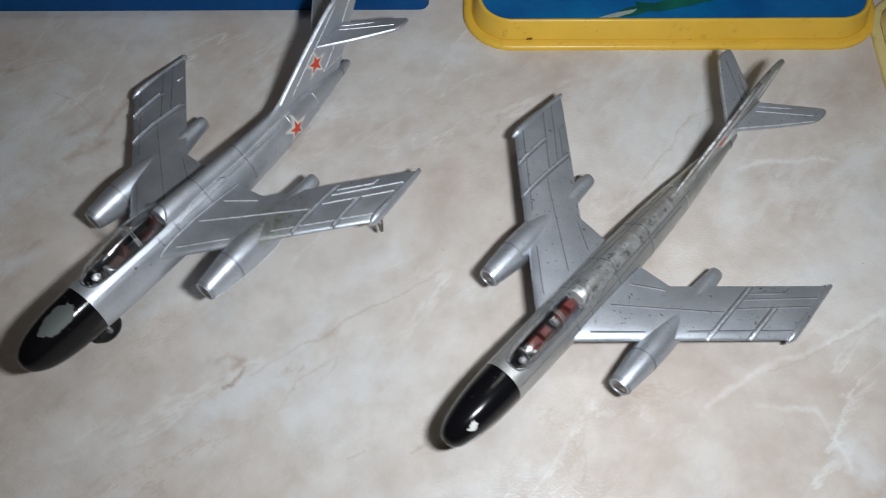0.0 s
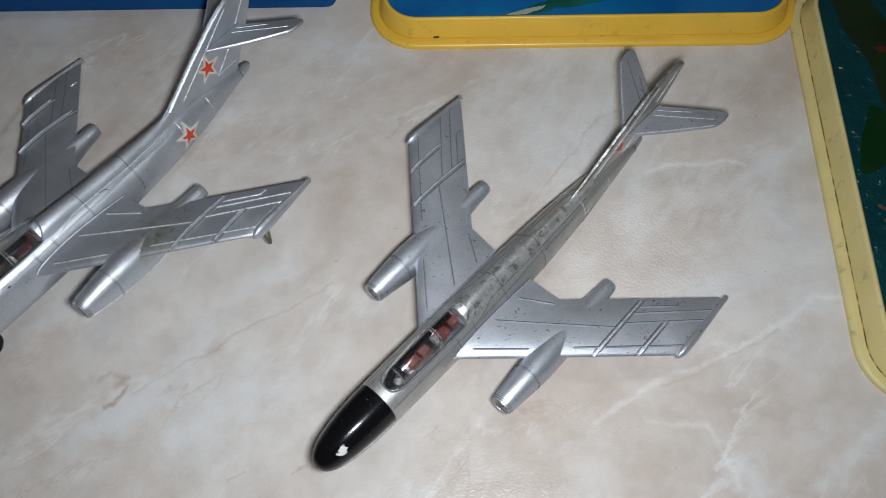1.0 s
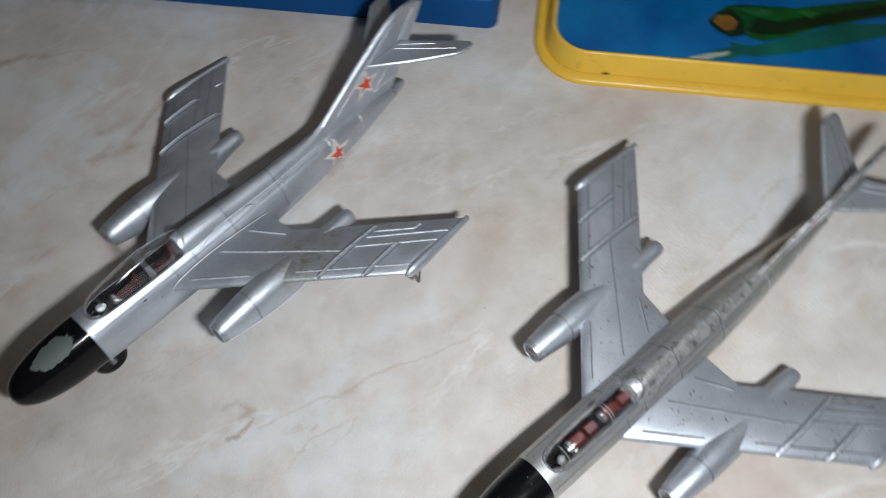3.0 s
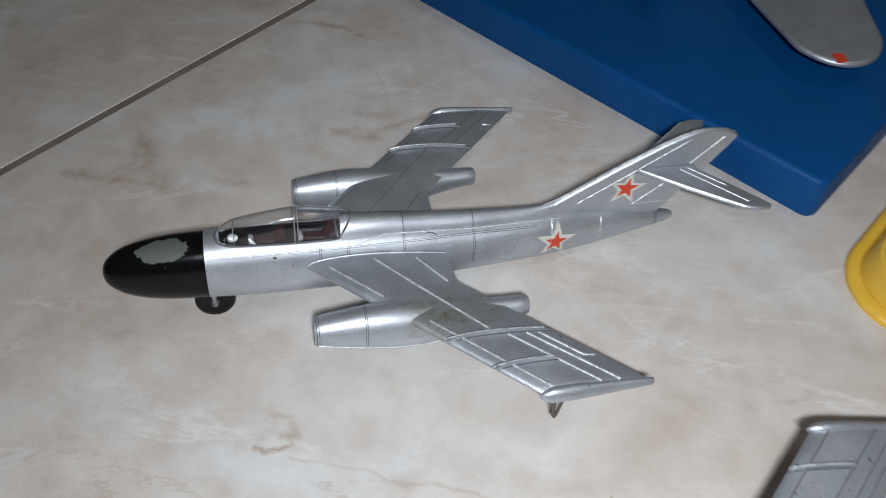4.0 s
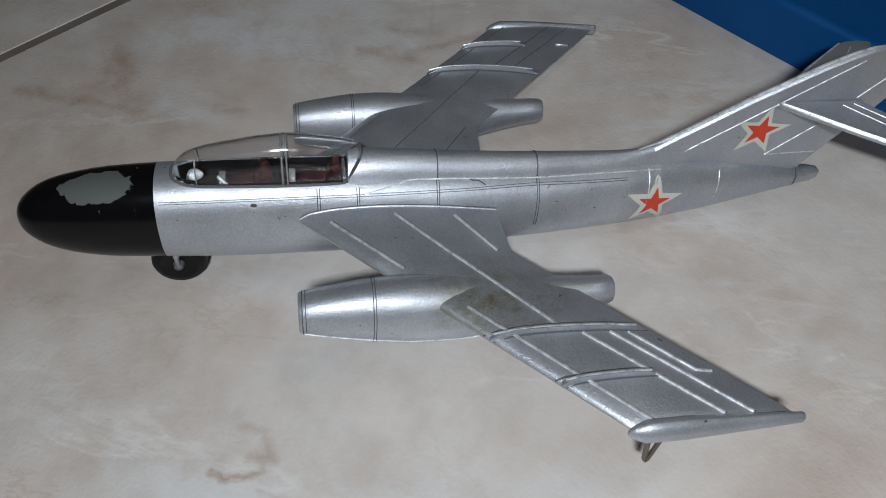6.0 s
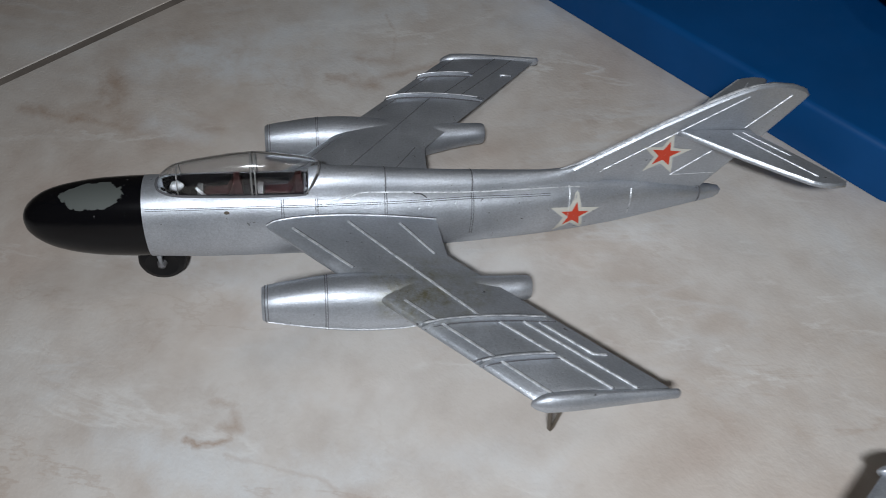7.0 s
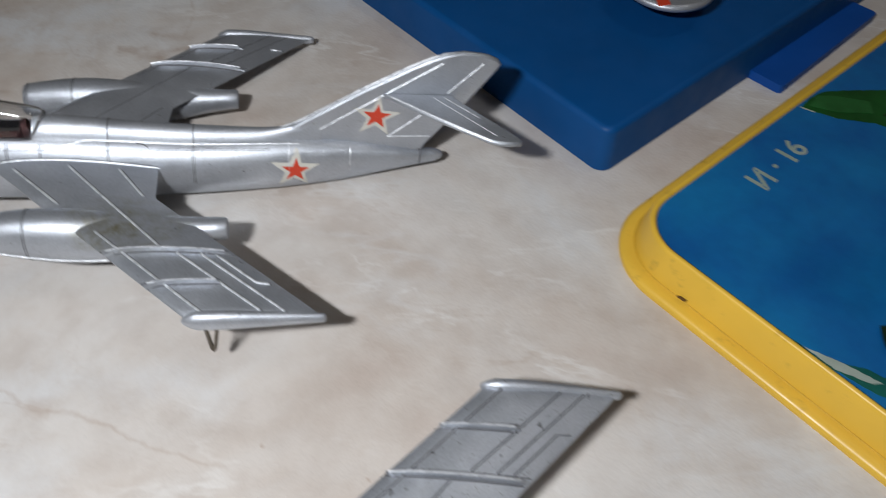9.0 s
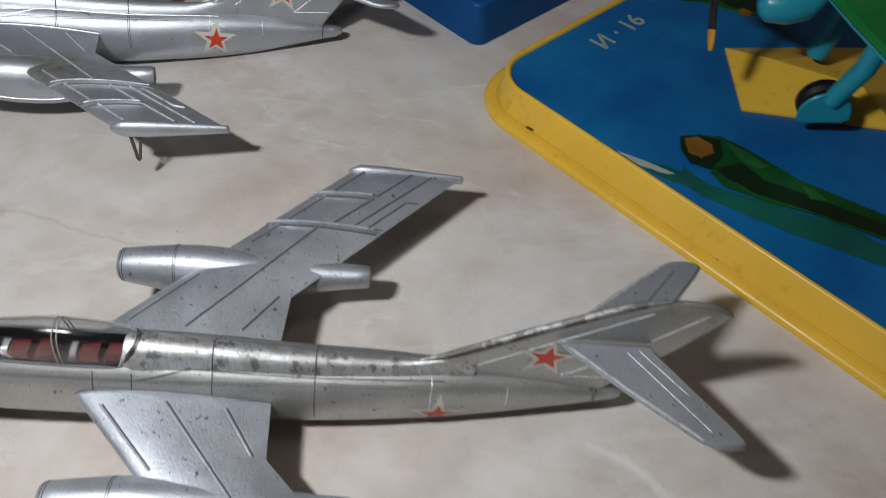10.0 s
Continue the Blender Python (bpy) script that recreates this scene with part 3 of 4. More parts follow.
def build_nacelle(jet, side, mat):
    xs = [-68.1, -68.5, -69.2, -70.5, -73, -77, -80, -83, -86, -90, -94, -98, -102, -107, -112, -118, -123, -128, -133, -138, -141, -144.2, -145.1]
    rows = smooth_table(NACELLE, xs)
    yc = side * 37.6 * MM
    rings = [oval(-69.2 * MM, -4.0 * MM, 4.0 * MM, 3.6 * MM, 32, 2.1, yc), oval(-68.3 * MM, -4.0 * MM, 4.3 * MM, 3.9 * MM, 32, 2.1, yc)]
    rings += [oval(x * MM, r[0] * MM, r[1] * MM, r[2] * MM, 32, 2.15, yc) for x, r in zip(xs, rows)]
    rings += [oval(-144.6 * MM, -2.4 * MM, 2.9 * MM, 2.6 * MM, 32, 2.1, yc), oval(-142 * MM, -2.4 * MM, 2.7 * MM, 2.4 * MM, 32, 2.1, yc)]
    nac = part("engine_nacelle", loft(rings, cap=False), mat, jet)
    bm = loft([oval(-68.75 * MM, -4.0 * MM, 4.25 * MM, 3.85 * MM, 24, 2.1, yc), oval(-68.35 * MM, -4.0 * MM, 3.5 * MM, 3.1 * MM, 24, 2.1, yc), oval(-68.75 * MM, -4.0 * MM, 2.2 * MM, 2.0 * MM, 24, 2.1, yc), oval(-68.2 * MM, -4.0 * MM, 1.0 * MM, 0.9 * MM, 24, 2.1, yc)])
    part("intake", bm, EDGE_DARK, nac, "rough worn metal plug")
    part("exhaust", loft([oval(-142.4 * MM, -2.4 * MM, 2.75 * MM, 2.45 * MM, 24, 2.1, yc), oval(-141.8 * MM, -2.4 * MM, 1.0 * MM, 0.9 * MM, 24, 2.1, yc)]), HOLE, nac)
    for x, radius, line in ((-85.4, 0.12, GROOVE_SHADE), (-86.0, 0.11, GROOVE_SHADE), (-69.0, 0.13, GROOVE_SHADE), (-69.8, 0.11, GROOVE_SHADE)):
        r = smooth_table(NACELLE, [x])[0]
        ring = oval(x * MM, r[0] * MM, (r[1] + 0.02) * MM, (r[2] + 0.02) * MM, 40, 2.15, yc)
        part("panel_and_shading_line", tube(ring + ring[:1], radius * MM, 5), line, nac)
    seam = []
    for x in np.linspace(-69.5, -112, 18):
        r = smooth_table(NACELLE, [x])[0]
        k = 0.50
        seam.append(Vector((x, side * (37.6 + r[2] * (1 - k**2.15) ** (1 / 2.15)), r[0] - k * r[1])) * MM)
    part("panel_and_shading_line", tube(seam, 0.24 * MM, 5), RIB, nac)
    return nac


FIN = [(-158, 6), (-163, 10.6), (-166.5, 12.6), (-170.2, 15.1), (-189.2, 27.4), (-205.6, 37.0), (-212.2, 40.3), (-217.2, 42.3), (-222.8, 43.3), (-230, 42.7), (-234.6, 41.2), (-236.4, 39.2),
       (-234.6, 35.8), (-226.8, 23.9), (-220.8, 15.6), (-213.4, 5.2), (-211.3, 1.5), (-190, -1)]
STAB = [(-196.5, 0.8), (-197.4, 2.7), (-213, 15.6), (-228.7, 27.4), (-232, 28.8), (-236, 29.3), (-239.6, 28.8), (-240.6, 27.2), (-238.6, 24), (-221.5, 2.6), (-221, 0.8)]


def build_jet(m, label, black, paint, worn, wheel_z, strut):
    jet = thing("toy_jet", m, label, "toy airplane", "cast toy jets on the floor")
    # hull behind the nose, with the cockpit sunk into it
    xs = list(np.concatenate([np.linspace(-34, -86, 66), np.linspace(-88, -218, 60)]))
    rings = []
    for x in xs:
        ring = hull_ring(x, 64)
        if -83.5 < x < -38.5:
            half = 5.0 * min(1, math.sqrt(max(0.0, (-38.2 - x) / 7)), math.sqrt(max(0.0, (x + 84) / 3)))
            for v in ring:
                if v.z > 0 and abs(v.y) < half * MM:
                    v.z = 3.5 * MM
        rings.append(ring)
    hull = part("fuselage", loft(rings), SILVER_DULL if worn else paint, jet)
    nose_x = [1.4, 1.2, 0.9, 0.4, -0.4, -1.7, -3, -4.5, -6, -8, -11, -14, -18, -22, -28, -34.05]
    nose = part("nose_cone", loft([hull_ring(x, 64) for x in nose_x]), black, jet, "")
    # raised spine from the canopy back into the fin
    spine_t = [(-82, 13.0, 5.6), (-84.5, 13.7, 5.7), (-97, 13.2, 5.3), (-105, 12.5, 5.0), (-131, 11.0, 4.4), (-154, 10.6, 3.5), (-166, 12.2, 2.2), (-176, 17.5, 1.3)]
    sx = np.linspace(-82, -176, 40)
    rings = []
    for x, (top, w) in zip(sx, smooth_table(spine_t, sx)):
        base = 1.0
        rings.append([Vector((x, w * 1.28 * math.cos(a) if abs(math.cos(a)) > 0.9 else w * 1.12 * math.cos(a), base + (top - base) * math.sin(a) ** 0.75)) * MM for a in np.linspace(0, math.pi, 21)])
    part("spine", loft(rings, closed=True), paint if not worn else SILVER_WORN, jet, "" if not worn else "chipped silver spine with bare dark patches")
    # canopy
    can_t = [(-38.0, 8.2, 0.9), (-38.6, 10.6, 2.8), (-40.4, 13.0, 4.1), (-44, 15.2, 5.0), (-54, 17.5, 5.4), (-66.5, 19.2, 5.6), (-78, 17.6, 5.5), (-84, 16.2, 5.3), (-86, 14.6, 5.0)]

    def canopy_ring(x, grow=0.0, n=17):
        top, w = smooth_table(can_t, [x])[0]
        base = 6.4
        rake = 4.4 * min(1.0, max(0.0, (-76 - x) / 8))
        return [Vector((x + rake * (1 - math.sin(a)), (w + grow) * math.copysign(abs(math.cos(a)) ** 0.7, math.cos(a)), base + (top + grow - base) * math.sin(a) ** 0.9)) * MM for a in np.linspace(0, math.pi, n)]

    cx = [-38.0, -38.2, -38.6, -39.3, -40.4, -42, -44, -47, -50, -54, -60, -66.5, -72, -76, -78, -81, -84, -86]
    shell = loft([canopy_ring(x) + canopy_ring(x, -0.55)[::-1] for x in cx], cap=True)
    canopy = part("canopy", shell, GLASS, jet, "clear scratched plastic canopy", angle=80)
    canopy.visible_shadow = False
    for x, r in ((-65.6, 0.26), (-66.8, 0.22), (-44.5, 0.16), (-85.4, 0.46)):
        part("canopy_frame", tube(canopy_ring(x, -0.25), r * MM, 6), FRAME_CLEAR if x != -85.4 else EDGE_DARK, canopy)
    sill_x = [x for x in cx if x > -81.5]
    sill = [Vector((x, s * (smooth_table(can_t, [x])[0][1] + 0.15), 6.9)) * MM for s, order in ((1, sill_x), (-1, sill_x[::-1])) for x in order]
    for v in sill:
        side = 1 if v.y > 0 else -1
        zc, h, w = hull_at(v.x / MM)
        v.z = (zc + h * (1 - min(abs(v.y / MM) / w, 0.99) ** 2.3) ** (1 / 2.3)) * MM
    part("canopy_sill", tube(sill + sill[:1], 0.42 * MM, 6), GROOVE_SHADE, jet)
    # cockpit inside
    bm = bmesh.new()
    rings = []
    for x in np.linspace(-39.5, -83.2, 24):
        half = 4.75 * min(1, math.sqrt(max(0.05, (-38.4 - x) / 7)), math.sqrt(max(0.05, (x + 83.8) / 3)))
        zc, h, w = hull_at(x)
        rim = zc + h * (1 - (half / w) ** 2.3) ** (1 / 2.3)
        rings.append([Vector((x, y * half, z)) * MM for y, z in ((-1.0, rim), (-0.97, 4.6), (-0.9, 4.0), (0, 3.9), (0.9, 4.0), (0.97, 4.6), (1.0, rim))])
    part("cockpit_floor", loft(rings, bm, cap=False, closed=False), DARK, jet)
    for x0 in (-58.5, -76.5):
        bm = bmesh.new()
        rings = []
        blocks = ((8.5, 4, 5.4, 2.3), (7, 4, 7.0, 2.8), (2.2, 4, 7.2, 2.9), (1.6, 4, 4.6, 2.6), (0.4, 4, 4.6, 2.6), (-0.2, 4, 7.8, 2.8), (-4.6, 4, 8.4, 2.6), (-5.4, 4, 5.0, 2.0))
        for dx, z0, z1, w in blocks if worn else ((7.5, 4, 5.4, 2.0), (6, 4, 6.4, 2.5), (3, 4, 6.2, 2.8), (0.5, 4, 6.6, 2.8), (-1.2, 4, 10.0, 2.3), (-1.8, 4, 12.0, 1.5), (-3.4, 4, 12.3, 1.4), (-4, 4, 9.0, 1.4)):
            x = x0 + dx
            rings.append([Vector((x, -w, z0)) * MM, Vector((x, -w, z1 - 1)) * MM, Vector((x, -w * 0.6, z1)) * MM, Vector((x, w * 0.6, z1)) * MM, Vector((x, w, z1 - 1)) * MM, Vector((x, w, z0)) * MM])
        part("seat", loft(rings, bm), RED if worn else RED_SHADED, jet, "red moulded seat")
    for x in (-49.5, -67):
        part("instrument_panel", loft([oval(x * MM, 6.0 * MM, 2.0 * MM, 2.6 * MM, 12), oval((x - 1.6) * MM, 6.0 * MM, 1.8 * MM, 2.4 * MM, 12)]), FRAME_CLEAR if worn and x == -49.5 else HOLE, jet)
    # lump of shiny crumpled plastic; the unworn jet's pale metal paints its highlight
    part("crumpled_piece", loft([oval(x * MM, (8.2 if worn else 9.4) * MM, r * MM, r * 1.2 * MM, 12, 2, 1.6 * MM) for x, r in ((-42.2, 0.4), (-42.8, 1.2), (-44.2, 1.5), (-45.4, 0.9), (-46, 0.3))]), HOLE if worn else RIB, jet, "crumpled piece behind the windscreen")
    part("windscreen_strut", tube([Vector(p) * MM for p in ((-52.5, 2.6, 5.0), (-49.6, 3.0, 9.6))], 0.42 * MM, 6), RIB, jet)
    # panel joints round and along the hull
    for x in (-74.2, -84.3, -105.2, -132.5, -164.5, -186):
        zc, h, w = hull_at(x)
        lo, hi = {-74.2: (0.10, 0.95), -84.3: (0.10, 0.95), -105.2: (0.05, 1.25), -132.5: (-0.15, 1.3), -164.5: (0.0, 1.2), -186: (-0.2, 1.0)}[x]
        for side in (1, -1):
            pts = []
            for a in np.linspace(lo, hi, 14):
                c, s = math.cos(a), math.sin(a)
                pts.append(Vector((x, side * (w + 0.02) * abs(c) ** (2 / 2.3), zc + (h + 0.02) * math.copysign(abs(s) ** (2 / 2.3), s))) * MM)
            if x > -150:
                for dx in ((-0.32, 0.32) if not worn else (0.0,)):
                    part("panel_and_shading_line", tube([p + Vector((dx * MM, 0, 0)) for p in pts], (0.18 if worn else 0.12) * MM, 5), GROOVE_SHADE, hull)
            else:
                part("panel_and_shading_line", tube(pts, 0.20 * MM, 5), RIB, hull)
    for side in (1, -1):
        for z, radius, line in ((5.38, 0.11, GROOVE_SHADE), (5.82, 0.10, GROOVE_SHADE)):
            part("panel_and_shading_line", tube([Vector((x, hull_side(x, z, side), z)) * MM for x in np.linspace(-35, -158, 42)], radius * MM, 5), line, hull)
        pts = []
        for x in np.linspace(-86, -168, 30):
            z = min(9.2, 5.8 + (-x - 86) * 0.18) if x > -150 else 9.2 - (-150 - x) * 0.02
            zc, h, w = hull_at(x)
            z = min(z, zc + 0.92 * h)
            pts.append(Vector((x, hull_side(x, z, side) + side * 0.1, z)) * MM)
        part("panel_and_shading_line", tube(pts, (0.22 if worn else 0.24) * MM, 5), GROOVE_SHADE if worn else RIB, hull)
        pts = []
        for c in np.linspace(0.0, 1.0, 26):
            x, z = wing_skin(10.5, c, True)
            pts.append(Vector((x, hull_side(x, z + 0.35, side) + side * 0.12, z + 0.35)) * MM)
        part("panel_and_shading_line", tube(pts, 0.22 * MM, 5), RIB, hull)
        part("panel_and_shading_line", tube([p + Vector((0, 0, 0.0005)) for p in pts], 0.13 * MM, 5), GROOVE_SHADE, hull)
        build_wing(jet, side, paint, RIB, worn)
        build_nacelle(jet, side, paint)
    # tail
    lean, reach = (-0.055, 1.035) if worn else (0.0, 1.0)

    def on_fin(u, v, w):
        return Vector((-158 + (u + 158) * reach, w + lean * max(v - 6, 0), v)) * MM

    fin = part("fin", prism([(x, z) for x, z in FIN], 1.15, on_fin), SILVER_DULL if worn else paint, jet, angle=60)
    for side in (1, -1):
        for pts in ([(-171.5, 8.8), (-190, 21.2), (-216, 39.0)], [(-219, 27.5), (-230, 39.5)], [(-199.3, 8.8), (-212, 19.5)], [(-199.3, 8.8), (-214.5, 9.4)]):
            (x0, z0), (x1, z1) = pts[0], pts[-1]
            part("panel_and_shading_line", tube([on_fin(x0 + (x1 - x0) * k / 4, z0 + (z1 - z0) * k / 4, side * 1.15) for k in range(5)], 0.22 * MM, 5), RIB, fin)
        stab = part("stabilizer", prism(STAB, 0.95, lambda u, v, w, s=side: Vector((u, s * v, 25.9 + w)) * MM), paint, jet, angle=60)
        part("panel_and_shading_line", tube([Vector((x, side * y, 26.6)) * MM for x, y in ((-199, 3), (-213.6, 15), (-229.5, 27.2))], 0.40 * MM, 6), RIB, stab)
        for a, b in (((-214, 3.5), (-232, 25)), ((-217.5, 3), (-228, 15))):
            part("panel_and_shading_line", tube([Vector((a[0] + (b[0] - a[0]) * k / 3, side * (a[1] + (b[1] - a[1]) * k / 3), 26.85)) * MM for k in range(4)], 0.22 * MM, 5), RIB if side > 0 or not worn else GROOVE_SHADE, stab)
        star_z = -4.6 if worn else -1.6
        hull_star = part("star", star_mesh((-166.6, star_z), 9.0, 3.6, radians(94), lambda x, z, s=side: hull_side(x, z, s), 0.10, side), STAR_WHITE, jet, "pale star decal with a red star in it")
        part("red_star", star_mesh((-166.8, star_z - 0.3), 5.1, 2.0, radians(94), lambda x, z, s=side: hull_side(x, z, s), 0.18, side), STAR_RED, hull_star)
        fin_star = part("star", star_mesh((-194.8, 17.2), 8.8, 3.5, radians(95), lambda x, z, s=side: s * 1.2 + lean * max(z - 6, 0), 0.06, side), STAR_WHITE, jet, "pale star decal with a red star in it")
        part("red_star", star_mesh((-194.9, 17.3), 5.2, 2.1, radians(95), lambda x, z, s=side: s * 1.2 + lean * max(z - 6, 0), 0.14, side), STAR_RED, fin_star)
    edge = [on_fin(x, z, 0) for x, z in ((-160, 10.6), (-164, 12.2), (-166.5, 13.2), (-170.2, 15.3), (-180, 21.5), (-189.2, 27.5), (-198, 32.6), (-205.6, 37.1), (-212.2, 40.4), (-217.2, 42.2), (-222, 43.0))]
    widths = [0.15, 0.5, 0.7, 0.85, 0.9, 0.9, 0.9, 0.9, 0.8, 0.6, 0.2]
    part("worn_edge", tube(edge, [w * (1.35 if worn else 0.55) * MM for w in widths], 7), EDGE_DARK if worn else RIB, fin, "blackened worn leading edge" if worn else "bright worn leading edge")
    ring = oval(-211.6 * MM, 0.35 * MM, 3.25 * MM, 3.0 * MM, 24)
    part("panel_and_shading_line", tube(ring + ring[:1], 0.30 * MM, 5), GROOVE_SHADE, hull)
    for x in (-105.2, -132.5):
        top, w = smooth_table(spine_t[::-1], [x])[0]
        part("panel_and_shading_line", tube([Vector((x, w * 1.13 * math.cos(a), 1.05 + (top - 1.0) * math.sin(a) ** 0.75)) * MM for a in np.linspace(0.5, math.pi - 0.5, 16)], 0.2 * MM, 5), GROOVE_SHADE, hull)
    if not worn:
        part("paint_chip", tube([Vector((x, hull_side(x, z) + 0.05, z)) * MM for x, z in ((-113.0, 7.6), (-114.5, 7.1), (-116.2, 7.0), (-118.0, 6.2))], 0.20 * MM, 6), GROOVE_SHADE, hull, "dark scratch in the paint")
        part("paint_chip", loft([oval(x * MM, 4.4 * MM, r * MM, 0.25 * MM, 10, 2, hull_side(-58, 4.4) * MM) for x, r in ((-57.2, 0.2), (-57.7, 0.7), (-58.4, 0.6), (-58.8, 0.2))]), WIRE, hull, "small rust spot")
    part("tail_lamp", loft([oval(x * MM, 0.6 * MM, r * MM, r * MM, 16) for x, r in ((-211, 2.2), (-216, 2.3), (-219.3, 1.7), (-220.4, 0.6))]), paint, jet)
    # nose wheel
    leg = part("wheel_leg", tube([Vector((-35, 1.8, -14)) * MM, Vector((-35, 3.0, wheel_z + 4)) * MM, Vector((-35, 3.0, wheel_z)) * MM], 0.9 * MM, 8), paint, jet)
    rings = []
    for y, r in ((-2.3, 2.0), (-2.4, 5.2), (-2.0, 6.6), (-1.0, 7.3), (0, 7.5), (1.0, 7.3), (2.0, 6.6), (2.4, 5.2), (2.0, 4.4), (1.7, 2.0)):
        rings.append([Vector((-35 + r * math.cos(a), y, wheel_z + r * math.sin(a))) * MM for a in np.linspace(0, 2 * math.pi, 33)[:-1]])
    wheel = part("wheel", loft(rings), TYRE, jet, "black rubber nose wheel")
    part("hub", loft([[Vector((-35 + r * math.cos(a), y, wheel_z + r * math.sin(a))) * MM for a in np.linspace(0, 2 * math.pi, 17)[:-1]] for y, r in ((1.6, 1.6), (3.2, 1.2), (3.4, 0.4))]), HOLE, wheel)
    if strut == "hook":
        bm = tube([Vector(p) * MM for p in ((-140.9, 79.0, -1.5), (-142.4, 79.2, -12.0), (-142.8, 79.2, -12.8), (-143.2, 79.2, -12.0), (-144.6, 79.0, -1.5))], 0.62 * MM, 6)
    else:
        bm = tube([Vector(p) * MM for p in ((-140, 76, 0), (-140.8, 76.2, -3.0), (-141.5, 76.2, -3.4))], 0.8 * MM, 6)
    part("outrigger_leg", bm, WIRE, jet, "bent tarnished wire leg")
    return jet


def frame_of(rows, at, scale=1.0):
    r = Matrix(rows).to_4x4()
    return Matrix.Translation(at) @ r.to_quaternion().to_matrix().to_4x4() @ Matrix.Diagonal((scale, scale, scale, 1))


build_jet(frame_of(((-0.6291, 0.7773, 0.0003), (-0.7667, -0.6205, 0.165), (0.1285, 0.1036, 0.9863)), (-0.1189, 0.1913, 0.0342)),
          "silver cast toy jet, chipped black nose, red stars", BLACK_A, SILVER, False, -22.6, "hook")
build_jet(frame_of(((-0.737, 0.6694, 0.0937), (-0.669, -0.7422, 0.0404), (0.0966, -0.0329, 0.9948)), (0.0551, 0.1437, 0.0298), 0.9774),
          "silver cast toy jet, glossy black nose, worn flaking spine", BLACK_B, SILVER_B, True, -19.6, "stub")


# ---- display trays, box and what lies on them ----
def rounded(w, h, r, inset, n=8):
    """Corners of a rounded rectangle from (0, 0) to (w, h), drawn in by inset."""
    rr = max(r - inset, 0.002)
    pts = []
    for cx, cy, a0 in ((w - r, r, -90), (w - r, h - r, 0), (r, h - r, 90), (r, r, 180)):
        for i in range(n + 1):
            a = radians(a0 + 90 * i / n)
            pts.append((cx + rr * math.cos(a), cy + rr * math.sin(a)))
    return pts


def build_tray(m, w, h, mat, card_mat, label, dirt):
    tray = thing("display_tray", m, label, "display tray", "framed display trays")
    profile = [(0.012, 0.0), (-0.0016, 0.0), (-0.0018, 0.0016), (-0.0013, 0.0026), (0.0000, 0.0031), (0.0018, 0.0033), (0.0030, 0.0031), (0.0035, 0.0033), (0.0038, 0.0044),
               (0.0060, 0.0136), (0.0063, 0.0146), (0.0070, 0.0151), (0.0079, 0.0149), (0.0085, 0.0141), (0.0087, 0.0128), (0.012, 0.0120)]
    rings = [[Vector((x, y, z)) for x, y in rounded(w, h, 0.026, d, 12)] for d, z in profile]
    part("frame", loft(rings, cap=False), mat, tray, angle=50)
    bm = loft([[Vector((x, y, z)) for x, y in rounded(w, h, 0.026, d)] for d, z in ((0.0085, 0.0126), (0.0085, 0.0136))])
    ring = [Vector((x, y, 0.0032)) for x, y in rounded(w, h, 0.026, 0.0033, 12)]
    part("grime_seam", tube(ring + ring[:1], 0.00028, 5), dirt, tray, "broken line of dark grime")
    card = part("printed_card", bm, card_mat, tray, "glossy printed card", angle=30)
    return tray, card


def flat_shape(name, outline, z, mat, parent, label="", thick=0.00012, ragged=0.0):
    if ragged:
        rng = random.Random(len(outline) * 7 + int(outline[0][0] * 1e4))
        fine = []
        for a, b in zip(outline, outline[1:] + outline[:1]):
            n = max(1, int(math.hypot(b[0] - a[0], b[1] - a[1]) / 0.0012))
            fine += [(a[0] + (b[0] - a[0]) * k / n + rng.uniform(-ragged, ragged), a[1] + (b[1] - a[1]) * k / n + rng.uniform(-ragged, ragged)) for k in range(n)]
        outline = fine
    bm = loft([[Vector((x, y, z)) for x, y in outline], [Vector((x, y, z + thick)) for x, y in outline]])
    return part(name, bm, mat, parent, label, smooth=False)


def writing(text, size, m, mat, parent, label):
    cu = bpy.data.curves.new("writing", "FONT")
    cu.body, cu.size, cu.extrude, cu.offset = text, size, 0.00006, 0.00022
    tmp = bpy.data.objects.new("writing_curve", cu)
    scene.collection.objects.link(tmp)
    bpy.context.view_layer.update()
    me = bpy.data.meshes.new_from_object(tmp.evaluated_get(bpy.context.evaluated_depsgraph_get()))
    bpy.data.objects.remove(tmp)
    me.materials.clear()
    me.materials.append(mat)
    ob = new("writing", me)
    ob.parent = parent
    ob.matrix_local = m
    return tagged(ob, label)


def card_print(name, low, high, rough, crease=60, strength=0.2, depth=0.0004):
    m, nodes, links, s = material(name)
    col = ramp(nodes, links, noise_tex(nodes, links, 26, 6, 0.6), [(0.3, low), (0.7, high)])
    col = mix(nodes, links, 0.35, col, ramp(nodes, links, noise_tex(nodes, links, 140, 5, 0.7), [(0.3, (0.6, 0.6, 0.6)), (0.65, (1, 1, 1))]), "MULTIPLY")
    links.new(col, s.inputs["Base Color"])
    s.inputs["Roughness"].default_value = rough
    bump(nodes, links, s, noise_tex(nodes, links, crease, 3), strength, depth)
    return m


CARD_BLUE = card_print("blue_sky_print", (0.002, 0.085, 0.30), (0.003, 0.165, 0.40), 0.34)
CARD_TEAL = card_print("dark_teal_print", (0.002, 0.030, 0.036), (0.004, 0.052, 0.058), 0.12, 150, 0.8, 0.0016)
PRINT_GREEN = card_print("green_print", (0.004, 0.030, 0.006), (0.010, 0.12, 0.02), 0.3)
